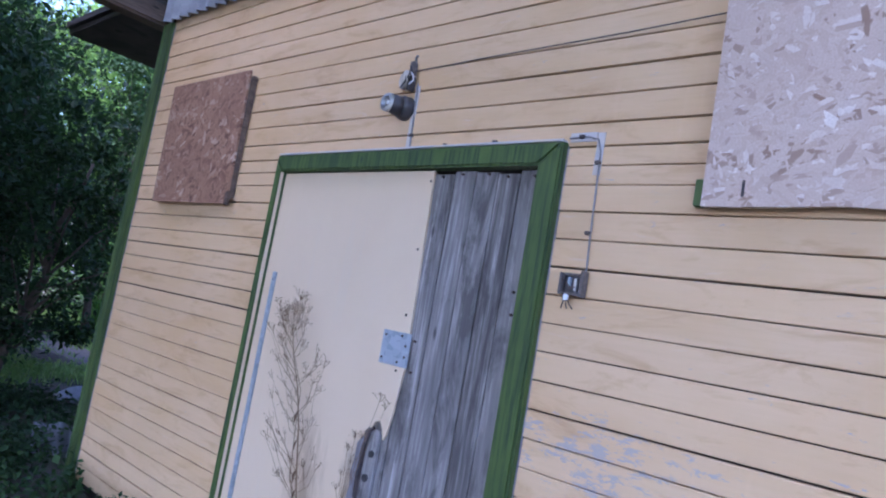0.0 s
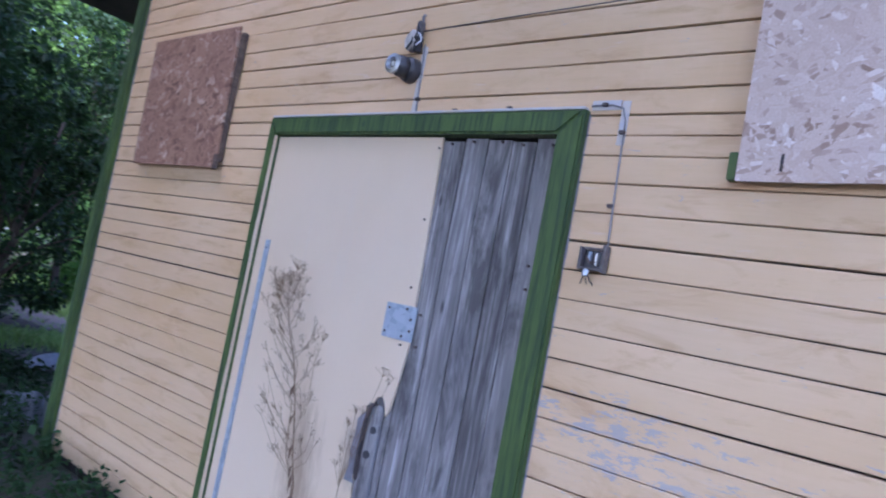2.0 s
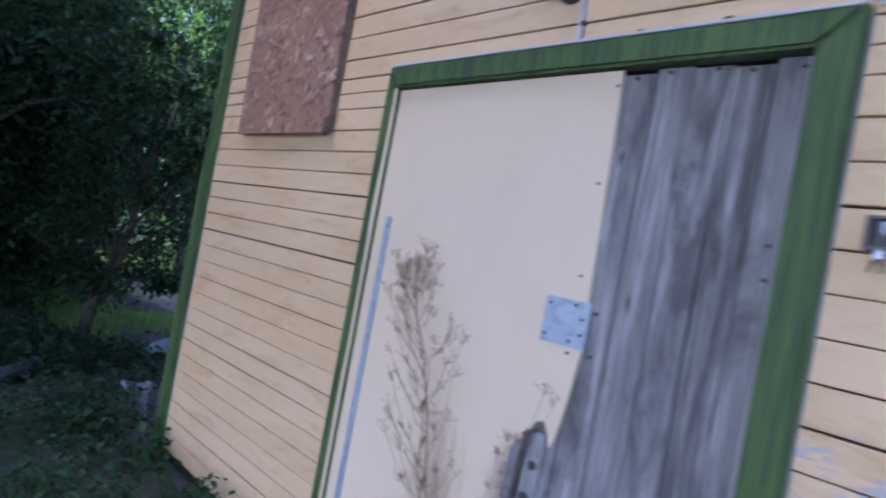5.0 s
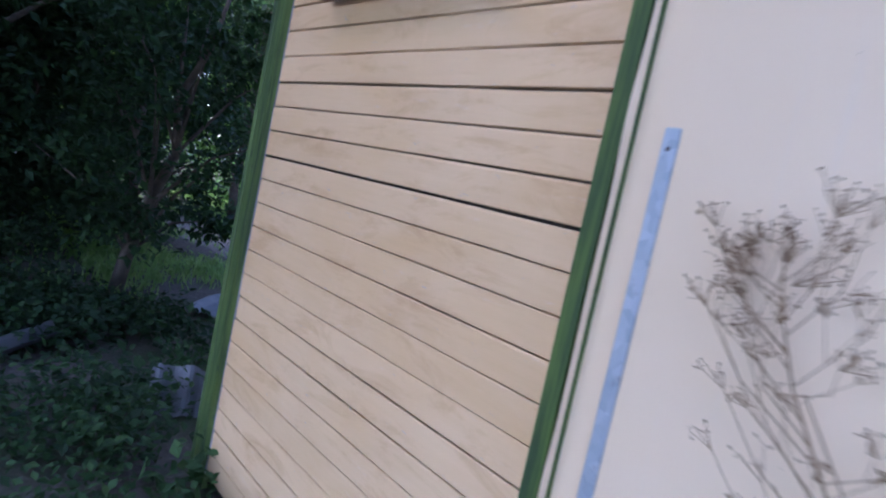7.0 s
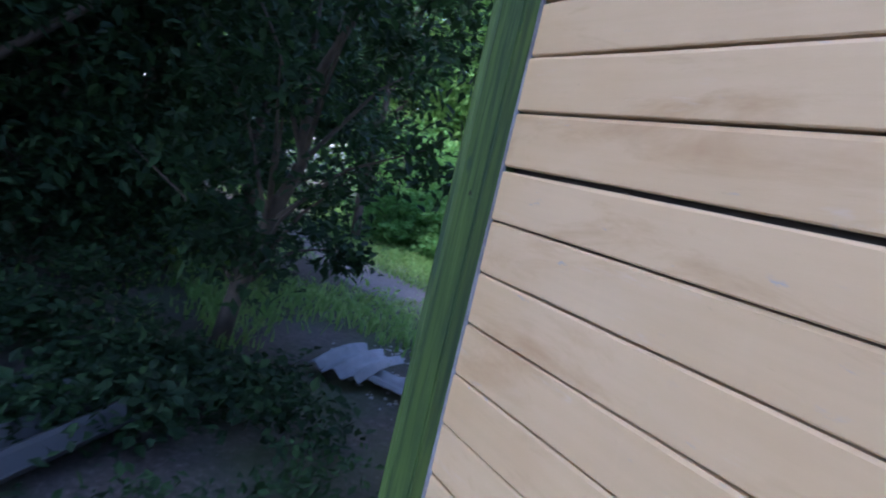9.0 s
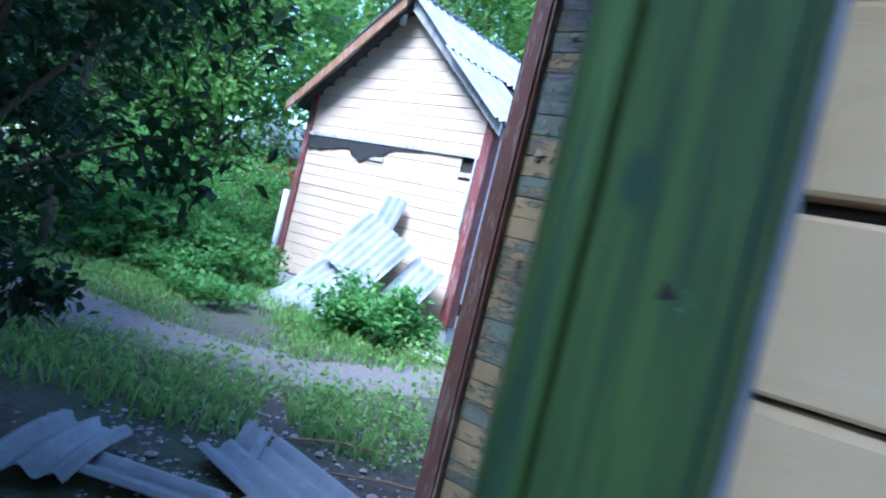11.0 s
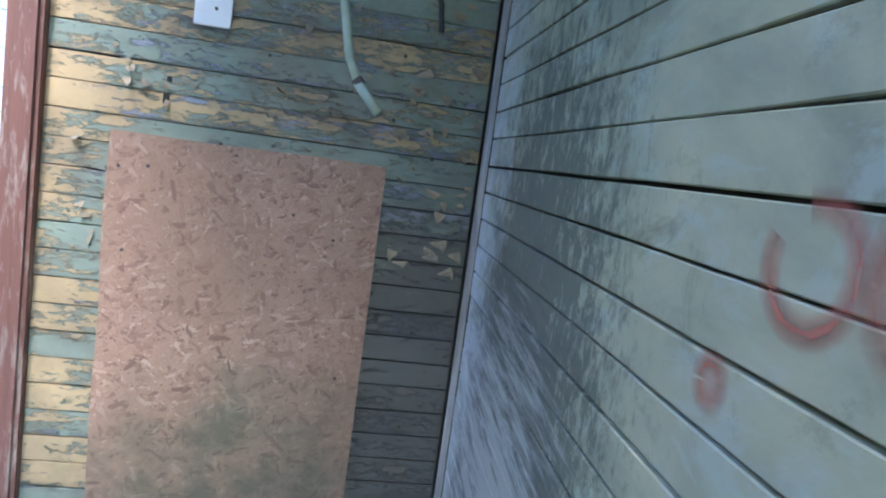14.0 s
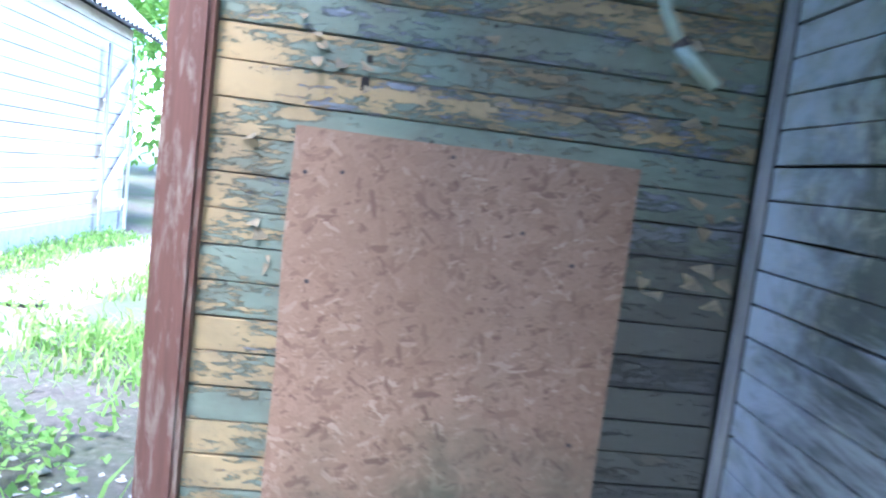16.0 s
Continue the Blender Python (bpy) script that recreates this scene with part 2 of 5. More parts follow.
def peel_mat():
    """Three coats that have come off in patches over grey board."""
    m = mat("peeling layered paint")
    g = G(m)
    ochre = g.mix(g.noise(g.mapped((2, 2, 9)), 3.0, 6), (0.45, 0.315, 0.145), (0.38, 0.285, 0.16))
    green = g.mix(g.noise(g.mapped((1.5, 1.5, 7)), 4.0, 6), (0.135, 0.175, 0.132), (0.26, 0.295, 0.225))
    blue = g.mix(g.noise(g.mapped((3, 3, 20)), 3.0, 6), (0.19, 0.21, 0.24), (0.33, 0.35, 0.40))
    p1 = g.noise(g.mapped((2.4, 2.4, 8.5)), 3.0, 11, 0.80, 0.12)
    plank = g.object_random()
    p1 = g.math("ADD", p1, g.math("MULTIPLY", g.math("SUBTRACT", plank, 0.92), 0.20))
    p2 = g.noise(g.mapped((2.0, 2.0, 7.5), loc=(4, 0, 9)), 3.6, 11, 0.80, 0.12)
    dry = g.near((-5.80, 2.15, 0.9), 0.75, (2.0, 1, 0.7))
    p2 = g.math("SUBTRACT", p2, g.math("MULTIPLY", dry, 0.16))
    p2 = g.math("ADD", p2, g.math("MULTIPLY", g.math("SUBTRACT", g.math("FRACT", g.math("MULTIPLY", plank, 7.3)), 0.55), 0.16))
    # the drier left side keeps more ochre
    p1 = g.math("ADD", p1, g.math("MULTIPLY", dry, 0.19))
    c = g.mix(g.ramp(p1, (0.485, 0.0), (0.51, 1.0)), green, ochre)
    c = g.mix(g.ramp(p2, (0.545, 0.0), (0.56, 1.0)), c, blue)
    dirt = g.noise(g.mapped((1, 1, 1)), 3.0, 6, 0.65, 0.3)
    c = g.mix(g.ramp(dirt, (0.42, 0.0), (0.68, 0.7)), c, (0.125, 0.100, 0.066))
    # bottom boards and the far corner turn a darker grey-brown in patches
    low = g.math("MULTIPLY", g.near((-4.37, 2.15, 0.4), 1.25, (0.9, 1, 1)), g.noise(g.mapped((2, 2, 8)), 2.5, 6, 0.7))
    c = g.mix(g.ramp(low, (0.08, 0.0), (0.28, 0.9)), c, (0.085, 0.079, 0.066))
    holes = g.voro(g.mapped((1, 1, 1)), 8.0, "Distance")
    c = g.mix(g.ramp(holes, (0.03, 0.9), (0.07, 0.0)), c, (0.02, 0.016, 0.012))
    edge = g.math("ADD", g.ramp(p1, (0.47, 0.0), (0.50, 1.0)), g.ramp(p2, (0.54, 1.0), (0.57, 0.0)))
    g.done(c, 0.75, edge, 0.9, 0.004)
    return m


M_PEEL = peel_mat()


RUN_TILT = -9        # slope of the mould runs on the porch side wall


def mould_mat():
    m = mat("mouldy pale green boards")
    g = G(m)
    big = g.noise(g.mapped((1, 1.0, 1.6)), 2.4, 6, 0.62, 0.6)
    c = g.ramp(big, (0.3, (0.24, 0.24, 0.17)), (0.5, (0.365, 0.355, 0.24)), (0.7, (0.49, 0.445, 0.285)))
    c = g.mix(g.math("MULTIPLY", g.object_random(), 0.35), c, (0.30, 0.31, 0.235))
    patch = g.noise(g.mapped((1, 1.2, 2.2), loc=(0, 3, 7)), 3.4, 7, 0.68, 0.5)
    c = g.mix(g.ramp(patch, (0.52, 0.0), (0.62, 0.5)), c, (0.40, 0.435, 0.39))
    # algae in blots towards the inner end
    inner = g.near((-4.37, 1.75, 1.2), 1.15, (1, 1.0, 0.45))
    moss = g.noise(g.mapped((1, 1.4, 1.4), loc=(0, 5, 2)), 4.2, 9, 0.74, 0.4)
    c = g.mix(g.ramp(g.math("ADD", moss, g.math("MULTIPLY", inner, 0.10)), (0.57, 0.0), (0.70, 0.75)), c, (0.17, 0.18, 0.12))
    # black mould speckles and slanting runs
    zone = g.near((-4.37, 1.45, 0.85), 0.95, (1, 1.0, 0.62))
    spk = g.noise(g.mapped((1, 3.0, 1.6)), 9.0, 10, 0.80, 0.3)
    c = g.mix(g.ramp(g.math("MULTIPLY", spk, g.math("ADD", zone, 0.45)), (0.40, 0.0), (0.52, 0.8)), c, (0.085, 0.09, 0.07))
    turn = g.n("Mapping")
    turn.inputs["Rotation"].default_value = (radians(RUN_TILT), 0, 0)
    g.link(g.co, turn.inputs["Vector"])

    def slant(loc):
        k = g.n("Mapping")
        k.inputs["Scale"].default_value, k.inputs["Location"].default_value = (1, 1.5, 14.0), loc
        g.link(turn.outputs[0], k.inputs["Vector"])
        return k.outputs[0]

    runs = g.noise(slant((0, 0, 0)), 2.4, 9, 0.74, 0.25)
    low = g.near((-4.37, 1.50, 0.45), 1.15, (1, 0.9, 0.9))
    c = g.mix(g.ramp(g.math("MULTIPLY", runs, low), (0.24, 0.0), (0.33, 0.85)), c, (0.10, 0.10, 0.088))
    pale = g.noise(slant((0, 4, 1)), 2.6, 9, 0.74, 0.25)
    c = g.mix(g.ramp(g.math("MULTIPLY", pale, low), (0.29, 0.0), (0.42, 0.75)), c, (0.48, 0.475, 0.43))
    # bleached band in the inner corner
    s = g.noise(g.mapped((1, 2.2, 3.2), (28, 0, 0)), 2.4, 8, 0.68, 0.5)
    reach = g.near((-4.37, 2.17, 1.0), 0.85, (1, 1.5, 0.26))
    c = g.mix(g.ramp(g.math("MULTIPLY", g.math("SUBTRACT", g.math("MULTIPLY", s, 2.2), 0.45), reach), (0.16, 0.0), (0.62, 0.85)), c, (0.60, 0.62, 0.63))
    g.done(c, 0.78, s, 0.4, 0.003)
    return m


M_MOULD = mould_mat()


def red_mat(name, base, worn):
    m = mat(name)
    g = G(m)
    grain = g.noise(g.mapped((24, 24, 1.2)), 2.4, 8, 0.7, 0.3)
    c = g.mix(g.ramp(grain, (0.35, 0.0), (0.65, 0.6)), base, tuple(v * 0.55 for v in base))
    p = g.noise(g.mapped((9, 9, 1.6)), 2.6, 8, 0.72, 0.4)
    c = g.mix(g.ramp(p, (0.52, 0.0), (0.62, 0.85)), c, worn)
    g.done(c, 0.65, grain, 0.5, 0.003)
    return m


M_RED = red_mat("dark red flaking paint", (0.17, 0.045, 0.04), (0.24, 0.17, 0.15))
M_POST = red_mat("brown-red worn post paint", (0.165, 0.072, 0.050), (0.28, 0.22, 0.175))
M_FASCIA = red_mat("brown fascia board", (0.24, 0.12, 0.06), (0.34, 0.24, 0.16))


def slate_mat(name, k):
    m = mat(name)
    g = G(m)
    big = g.noise(g.mapped((1, 1, 1)), 2.6, 6, 0.65, 0.4)
    c = g.ramp(big, (0.3, (0.15, 0.16, 0.18)), (0.55, (0.28, 0.295, 0.325)), (0.75, (0.44, 0.46, 0.49)))
    c = g.mix(g.math("MULTIPLY", g.object_random(), 0.5), c, (0.17, 0.19, 0.22))
    lichen = g.noise(g.mapped((1, 1, 1)), 9.0, 8, 0.75)
    c = g.mix(g.ramp(lichen, (0.58, 0.0), (0.70, 0.75)), c, (0.13, 0.14, 0.12))
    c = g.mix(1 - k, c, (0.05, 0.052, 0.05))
    g.done(c, 0.85, lichen, 0.4, 0.003)
    return m


# the second sheet is near black: tree shade is put into its colour
M_SLATE, M_SLATE_SHADED = slate_mat("asbestos cement sheet", 1.0), slate_mat("dirty mossy cement sheet darkened for shade", 0.07)
M_SLATE_DULL = slate_mat("dull grey cement piece", 0.6)


def metal_mat(name, a, b, rough, metal=0.9):
    m = mat(name)
    g = G(m)
    k = g.voro(g.mapped((1, 1, 1)), 38.0, "Color")
    c = g.mix(g.ramp(k, (0.2, 0.0), (0.8, 1.0)), a, b)
    rust = g.noise(g.mapped((1, 1, 1)), 24.0, 6, 0.7)
    c = g.mix(g.ramp(rust, (0.6, 0.0), (0.72, 0.5)), c, (0.16, 0.13, 0.12))
    g.done(c, rough, rust, 0.25, 0.001, metal)
    return m


M_ZINC = metal_mat("galvanised steel", (0.34, 0.395, 0.45), (0.45, 0.50, 0.555), 0.5, 0.55)
M_IRON = metal_mat("rusty dark iron", (0.07, 0.06, 0.06), (0.13, 0.10, 0.085), 0.7, 0.5)
M_NICKEL = metal_mat("dull lamp thread", (0.38, 0.38, 0.37), (0.52, 0.52, 0.49), 0.35, 0.8)


def plain_mat(name, a, b, rough=0.6, scale=20.0):
    m = mat(name)
    g = G(m)
    k = g.noise(g.mapped((1, 1, 1)), scale, 5, 0.65)
    g.done(g.mix(g.ramp(k, (0.3, 0.0), (0.7, 1.0)), a, b), rough, k, 0.25, 0.002)
    return m


M_EDGE = plain_mat("bare grey board edge", (0.34, 0.33, 0.36), (0.13, 0.12, 0.12), 0.75, 9)
M_BAKELITE = plain_mat("black bakelite", (0.025, 0.024, 0.026), (0.055, 0.05, 0.05), 0.4)
M_GREYBOX = plain_mat("grey switch box", (0.14, 0.135, 0.13), (0.24, 0.225, 0.215), 0.55, 40)
M_CABLE = plain_mat("overpainted cable", (0.30, 0.28, 0.27), (0.16, 0.15, 0.15), 0.6, 30)
M_PALEDISC = plain_mat("pale dusty plastic", (0.42, 0.38, 0.34), (0.54, 0.49, 0.43), 0.6, 30)
M_RUSTBOX = plain_mat("rusty switch housing", (0.06, 0.052, 0.048), (0.19, 0.16, 0.14), 0.65, 60)
M_LIME = plain_mat("bluish undercoat", (0.46, 0.47, 0.52), (0.60, 0.52, 0.42), 0.7, 16)
M_DARK = plain_mat("dark void backing", (0.022, 0.018, 0.015), (0.035, 0.028, 0.022), 0.9)
M_STALK = plain_mat("dry weed stalks", (0.16, 0.10, 0.055), (0.26, 0.17, 0.09), 0.8, 60)
M_SEED = plain_mat("brown seed heads", (0.09, 0.05, 0.025), (0.17, 0.10, 0.05), 0.85, 60)
M_CONDUIT = plain_mat("mossy pale conduit", (0.34, 0.38, 0.29), (0.20, 0.25, 0.19), 0.55, 14)
M_CONCRETE = plain_mat("grey concrete base", (0.30, 0.30, 0.30), (0.42, 0.42, 0.42), 0.9, 9)
M_WHITEPIPE = plain_mat("white painted pipe", (0.62, 0.64, 0.66), (0.75, 0.76, 0.78), 0.5, 6)
M_BARK = plain_mat("grey-brown bark", (0.045, 0.036, 0.028), (0.10, 0.08, 0.06), 0.95, 12)
M_REDHOUSE = plain_mat("bright red painted wall", (0.55, 0.09, 0.05), (0.48, 0.11, 0.06), 0.7, 3)
M_GLASS = plain_mat("dark window glass", (0.03, 0.035, 0.04), (0.05, 0.055, 0.06), 0.08, 2)
M_WHITE = plain_mat("white window paint", (0.74, 0.74, 0.72), (0.66, 0.66, 0.64), 0.6, 8)
M_FLAKE = plain_mat("curled paint flakes", (0.37, 0.28, 0.165), (0.17, 0.15, 0.11), 0.7, 18)
M_STONE = plain_mat("grey rubble", (0.26, 0.25, 0.25), (0.40, 0.39, 0.38), 0.9, 30)
M_WIRE = plain_mat("black wire", (0.02, 0.02, 0.022), (0.04, 0.04, 0.04), 0.5)


def graffiti_mat(name, cy, cz, r, width, blot=1.0):
    """Sprayed stroke along a circle about (cy, cz): dense in the middle, dusty at the edges, worn off in places."""
    m = mat(name)
    g = G(m)
    k = g.n("VectorMath")
    k.operation = "DISTANCE"
    g.link(g.mapped((0, 1, 1)), k.inputs[0])
    k.inputs[1].default_value = (0, cy, cz)
    off = g.math("ABSOLUTE", g.math("SUBTRACT", k.outputs["Value"], r))
    dense = g.math("MAXIMUM", g.math("SUBTRACT", 1.0, g.math("DIVIDE", off, width)), 0.0)
    worn = g.ramp(g.noise(g.mapped((1, 1, 1)), 7.0, 7, 0.7), (0.34, 0.25), (0.62, 1.0))
    g.link(g.math("MULTIPLY", g.math("MULTIPLY", dense, worn), 0.75 * blot), g.b.inputs["Alpha"])
    g.done((0.46, 0.13, 0.09), 0.8)
    return m


def leaf_mat(name, a, b, c3, thin=0.35):
    m = mat(name)
    g = G(m)
    r = g.island_random()
    c = g.ramp(r, (0.0, a), (0.6, b), (1.0, c3))
    g.done(c, 0.7)
    g.b.inputs["Specular IOR Level"].default_value = 0.25
    tr = g.n("BsdfTranslucent")
    g.link(g.mix(0.5, c, tuple(min(1, v * 2.2) for v in c3)), tr.inputs["Color"])
    mx = g.n("MixShader")
    mx.inputs[0].default_value = thin
    out = g.t.nodes["Material Output"]
    g.link(g.b.outputs[0], mx.inputs[1])
    g.link(tr.outputs[0], mx.inputs[2])
    g.link(mx.outputs[0], out.inputs["Surface"])
    return m


# one foliage in lit and shaded tones: the light sits in the colour
M_LEAF_SHADED = leaf_mat("leaves darkened for tree shade", (0.006, 0.018, 0.006), (0.012, 0.033, 0.011), (0.028, 0.062, 0.018), 0.2)
M_LEAF_LIT = leaf_mat("tree leaves brightened as sunlit", (0.06, 0.135, 0.026), (0.10, 0.21, 0.042), (0.18, 0.30, 0.07))
M_GRASS = leaf_mat("grass blades", (0.08, 0.17, 0.035), (0.13, 0.26, 0.055), (0.24, 0.33, 0.11))
# half shade mixed into the leaf colour, for low weeds and one tree
M_LEAF_HALF_SHADED = leaf_mat("leaves darkened for half shade", (0.013, 0.034, 0.011), (0.023, 0.058, 0.017), (0.046, 0.095, 0.030), 0.2)
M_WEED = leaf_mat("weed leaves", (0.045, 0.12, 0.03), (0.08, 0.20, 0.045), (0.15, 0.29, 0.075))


def ground_mat():
    m = mat("trodden soil with litter")
    g = G(m)
    big = g.noise(g.mapped((1, 1, 1)), 0.9, 6, 0.6, 0.4)
    fine = g.noise(g.mapped((1, 1, 1)), 26.0, 8, 0.7)
    c = g.ramp(fine, (0.3, (0.030, 0.026, 0.021)), (0.55, (0.075, 0.064, 0.054)), (0.75, (0.17, 0.150, 0.135)))
    c = g.mix(g.ramp(big, (0.42, 0.0), (0.60, 0.75)), c, (0.040, 0.065, 0.022))
    chips = g.voro(g.mapped((1, 1, 1)), 34.0, "Distance")
    c = g.mix(g.ramp(chips, (0.06, 0.8), (0.10, 0.0)), c, (0.20, 0.19, 0.185))
    g.done(c, 0.95, fine, 0.7, 0.02)
    return m


def path_mat():
    m = mat("dry trodden path")
    g = G(m)
    fine = g.noise(g.mapped((1, 1, 1)), 20.0, 8, 0.7)
    big = g.noise(g.mapped((1, 1, 1)), 1.6, 5, 0.6)
    c = g.ramp(fine, (0.3, (0.085, 0.075, 0.066)), (0.55, (0.155, 0.138, 0.125)), (0.8, (0.26, 0.235, 0.215)))
    c = g.mix(g.ramp(big, (0.5, 0.0), (0.72, 0.5)), c, (0.16, 0.14, 0.10))
    g.done(c, 0.95, fine, 0.6, 0.015)
    return m


M_GROUND, M_PATH = ground_mat(), path_mat()

# ---- building helpers ----
def mesh_of(verts, faces, name="mesh"):
    me = bpy.data.meshes.new(name)
    me.from_pydata([tuple(v) for v in verts], [], [tuple(f) for f in faces])
    me.update()
    return me


def place(name, me, material, parent=None, label=""):
    ob = new(name, me)
    if material is not None:
        me.materials.clear()
        me.materials.append(material)
    ob.parent = parent
    if label:
        ob["label"] = label
    return ob


def part(name, bm, material, parent=None, label=""):
    me = bpy.data.meshes.new(name)
    bm.to_mesh(me)
    bm.free()
    return place(name, me, material, parent, label)


def box(x0, x1, y0, y1, z0, z1, bevel=0.0, bm=None):
    bm = bm or bmesh.new()
    made = bmesh.ops.create_cube(bm, size=1, matrix=Matrix.Translation(((x0 + x1) / 2, (y0 + y1) / 2, (z0 + z1) / 2)) @ Matrix.Diagonal((x1 - x0, y1 - y0, z1 - z0, 1)))
    if bevel:
        edges = list({e for v in made["verts"] for e in v.link_edges})
        bmesh.ops.bevel(bm, geom=edges, offset=bevel, segments=2, affect="EDGES", clamp_overlap=True)
    return bm


def rod(points, radius, sides=8, bm=None, taper=1.0, caps=True):
    """A round bar along points."""
    bm = bm or bmesh.new()
    pts = [Vector(p) for p in points]
    rings = []
    for i, p in enumerate(pts):
        d = (pts[min(i + 1, len(pts) - 1)] - pts[max(i - 1, 0)]).normalized()
        a = d.orthogonal().normalized() if i == 0 else (rings[-1][1] - d * rings[-1][1].dot(d)).normalized()
        b = d.cross(a)
        r = radius * (1 + (taper - 1) * i / max(1, len(pts) - 1))
        rings.append(([bm.verts.new(p + (a * math.cos(k * math.tau / sides) + b * math.sin(k * math.tau / sides)) * r) for k in range(sides)], a))
    for (r0, _), (r1, _) in zip(rings, rings[1:]):
        for k in range(sides):
            bm.faces.new((r0[k], r0[(k + 1) % sides], r1[(k + 1) % sides], r1[k]))
    if caps:
        bm.faces.new(rings[0][0][::-1])
        bm.faces.new(rings[-1][0])
    return bm


def smooth(ob):
    for p in ob.data.polygons:
        p.use_smooth = True
    return ob


def keep(ob):
    """Hold a part in place under a thing that stands away from the origin."""
    ob.matrix_parent_inverse = Matrix.Translation(ob.parent.location).inverted()
    return ob


RNG = random.Random(7)


def plank_mesh(length, height, thick, seed, seg=6, wave=0.0012, edge=0.0022, top=None):
    """A board from 0 to length along x, its face at y = 0, with a worn, slightly uneven lower edge."""
    r = random.Random(seed)
    verts, faces = [], []
    for i in range(seg + 1):
        x = length * i / seg
        lo, hi, out = r.uniform(0, wave), height - r.uniform(0, wave), r.uniform(-0.0012, 0.0012)
        verts += [(x, thick, lo), (x, edge + out, lo), (x, out, lo + edge), (x, out, hi - (top or edge) * (1 + (r.uniform(-0.5, 0.5) if top else 0))), (x, edge + out, hi), (x, thick, hi)]
    for i in range(seg):
        a, b = i * 6, i * 6 + 6
        faces += [(a + k, b + k, b + (k + 1) % 6, a + (k + 1) % 6) for k in range(6)]
    faces += [(5, 4, 3, 2, 1, 0), tuple(seg * 6 + k for k in range(6))]
    me = mesh_of(verts, [f[::-1] for f in faces], "plank")
    if top:
        for i in range(seg):
            me.polygons[i * 6 + 3].material_index = 1
    return me


def thing(name, label, category, at=(0, 0, 0), group="", kind=""):
    ob = new(name)
    ob.location = at
    ob.empty_display_size = 0.1
    return tagged(ob, label, category, group, kind)


# ---- the wooden house ----
XC, XS, YB = -4.27, -4.37, 2.15          # inner edge of the corner board, side wall face, back wall face
DX0, DX1, DZ1 = -2.632, -1.075, 2.05     # doorway
JOINTS = [1.34 - 0.091 * k for k in range(14, 0, -1)] + [1.34, 1.432, 1.523, 1.615, 1.708, 1.80, 1.893, 1.985, 2.054, 2.122, 2.205, 2.302, 2.40,
                                                         2.497, 2.595, 2.69, 2.785, 2.88, 2.975, 3.07, 3.165, 3.26]

# solid wall behind the boards, with the doorway cut through it
wall = thing("wall_front", "pale yellow painted board siding of an old wooden house", "wall", kind="structure")
core = box(-4.34, DX0 - 0.02, 0.03, 0.20, 0, 3.9)
box(DX1 + 0.02, 4.5, 0.03, 0.20, 0, 3.9, bm=core)
box(DX0 - 0.02, DX1 + 0.02, 0.03, 0.20, DZ1 + 0.03, 3.9, bm=core)
part("wall_core", core, M_DARK, wall)
side = thing("wall_side", "mouldy pale green board wall inside an open porch", "wall", kind="structure")
part("wall_core", box(XS + 0.03, -4.19, 0.20, YB + 0.2, 0, 3.9), M_DARK, side)
back = thing("wall_back", "board wall with peeling ochre, green and blue paint", "wall", kind="structure")
part("wall_core", box(-5.92, XS + 0.03, YB + 0.03, YB + 0.2, 0, 3.4), M_DARK, back)
closing = box(4.4, 4.5, 0.2, 7.0, 0, 3.9)
box(-5.9, 4.5, 6.9, 7.0, 0, 3.9, bm=closing)
box(-5.95, -5.85, YB + 0.2, 7.0, 0, 3.4, bm=closing)
tagged(part("wall_far", closing, M_SHED_SIDE), "plain closing walls of the wooden house", "wall", kind="structure")
tagged(part("floor", box(-4.3, 4.4, 0.2, 6.9, 0.02, 0.12), M_DARKWOOD), "dark board floor inside the boarded house", "floor", kind="structure")

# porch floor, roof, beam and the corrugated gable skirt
# this ceiling is out of view, added to keep daylight off the porch walls
tagged(part("ceiling", box(-5.98, -4.42, -0.12, YB + 0.1, 3.26, 3.30), M_DARKWOOD), "unseen dark board ceiling added to shade the open porch", "ceiling", kind="structure")
roof = thing("roof", "old grey corrugated roof over porch and house", "roof", kind="structure")
part("roof_deck", box(-4.5, 4.7, -0.16, 7.2, 3.92, 3.98), M_DARKWOOD, roof)
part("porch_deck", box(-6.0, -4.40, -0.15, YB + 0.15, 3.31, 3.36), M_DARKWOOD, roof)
beam = thing("roof_beam", "rough brown squared roof beam end above the corner", "beam")
part("timber", box(-4.52, -4.37, -0.62, 0.20, 3.11, 3.255, 0.015), M_BEAM, beam)


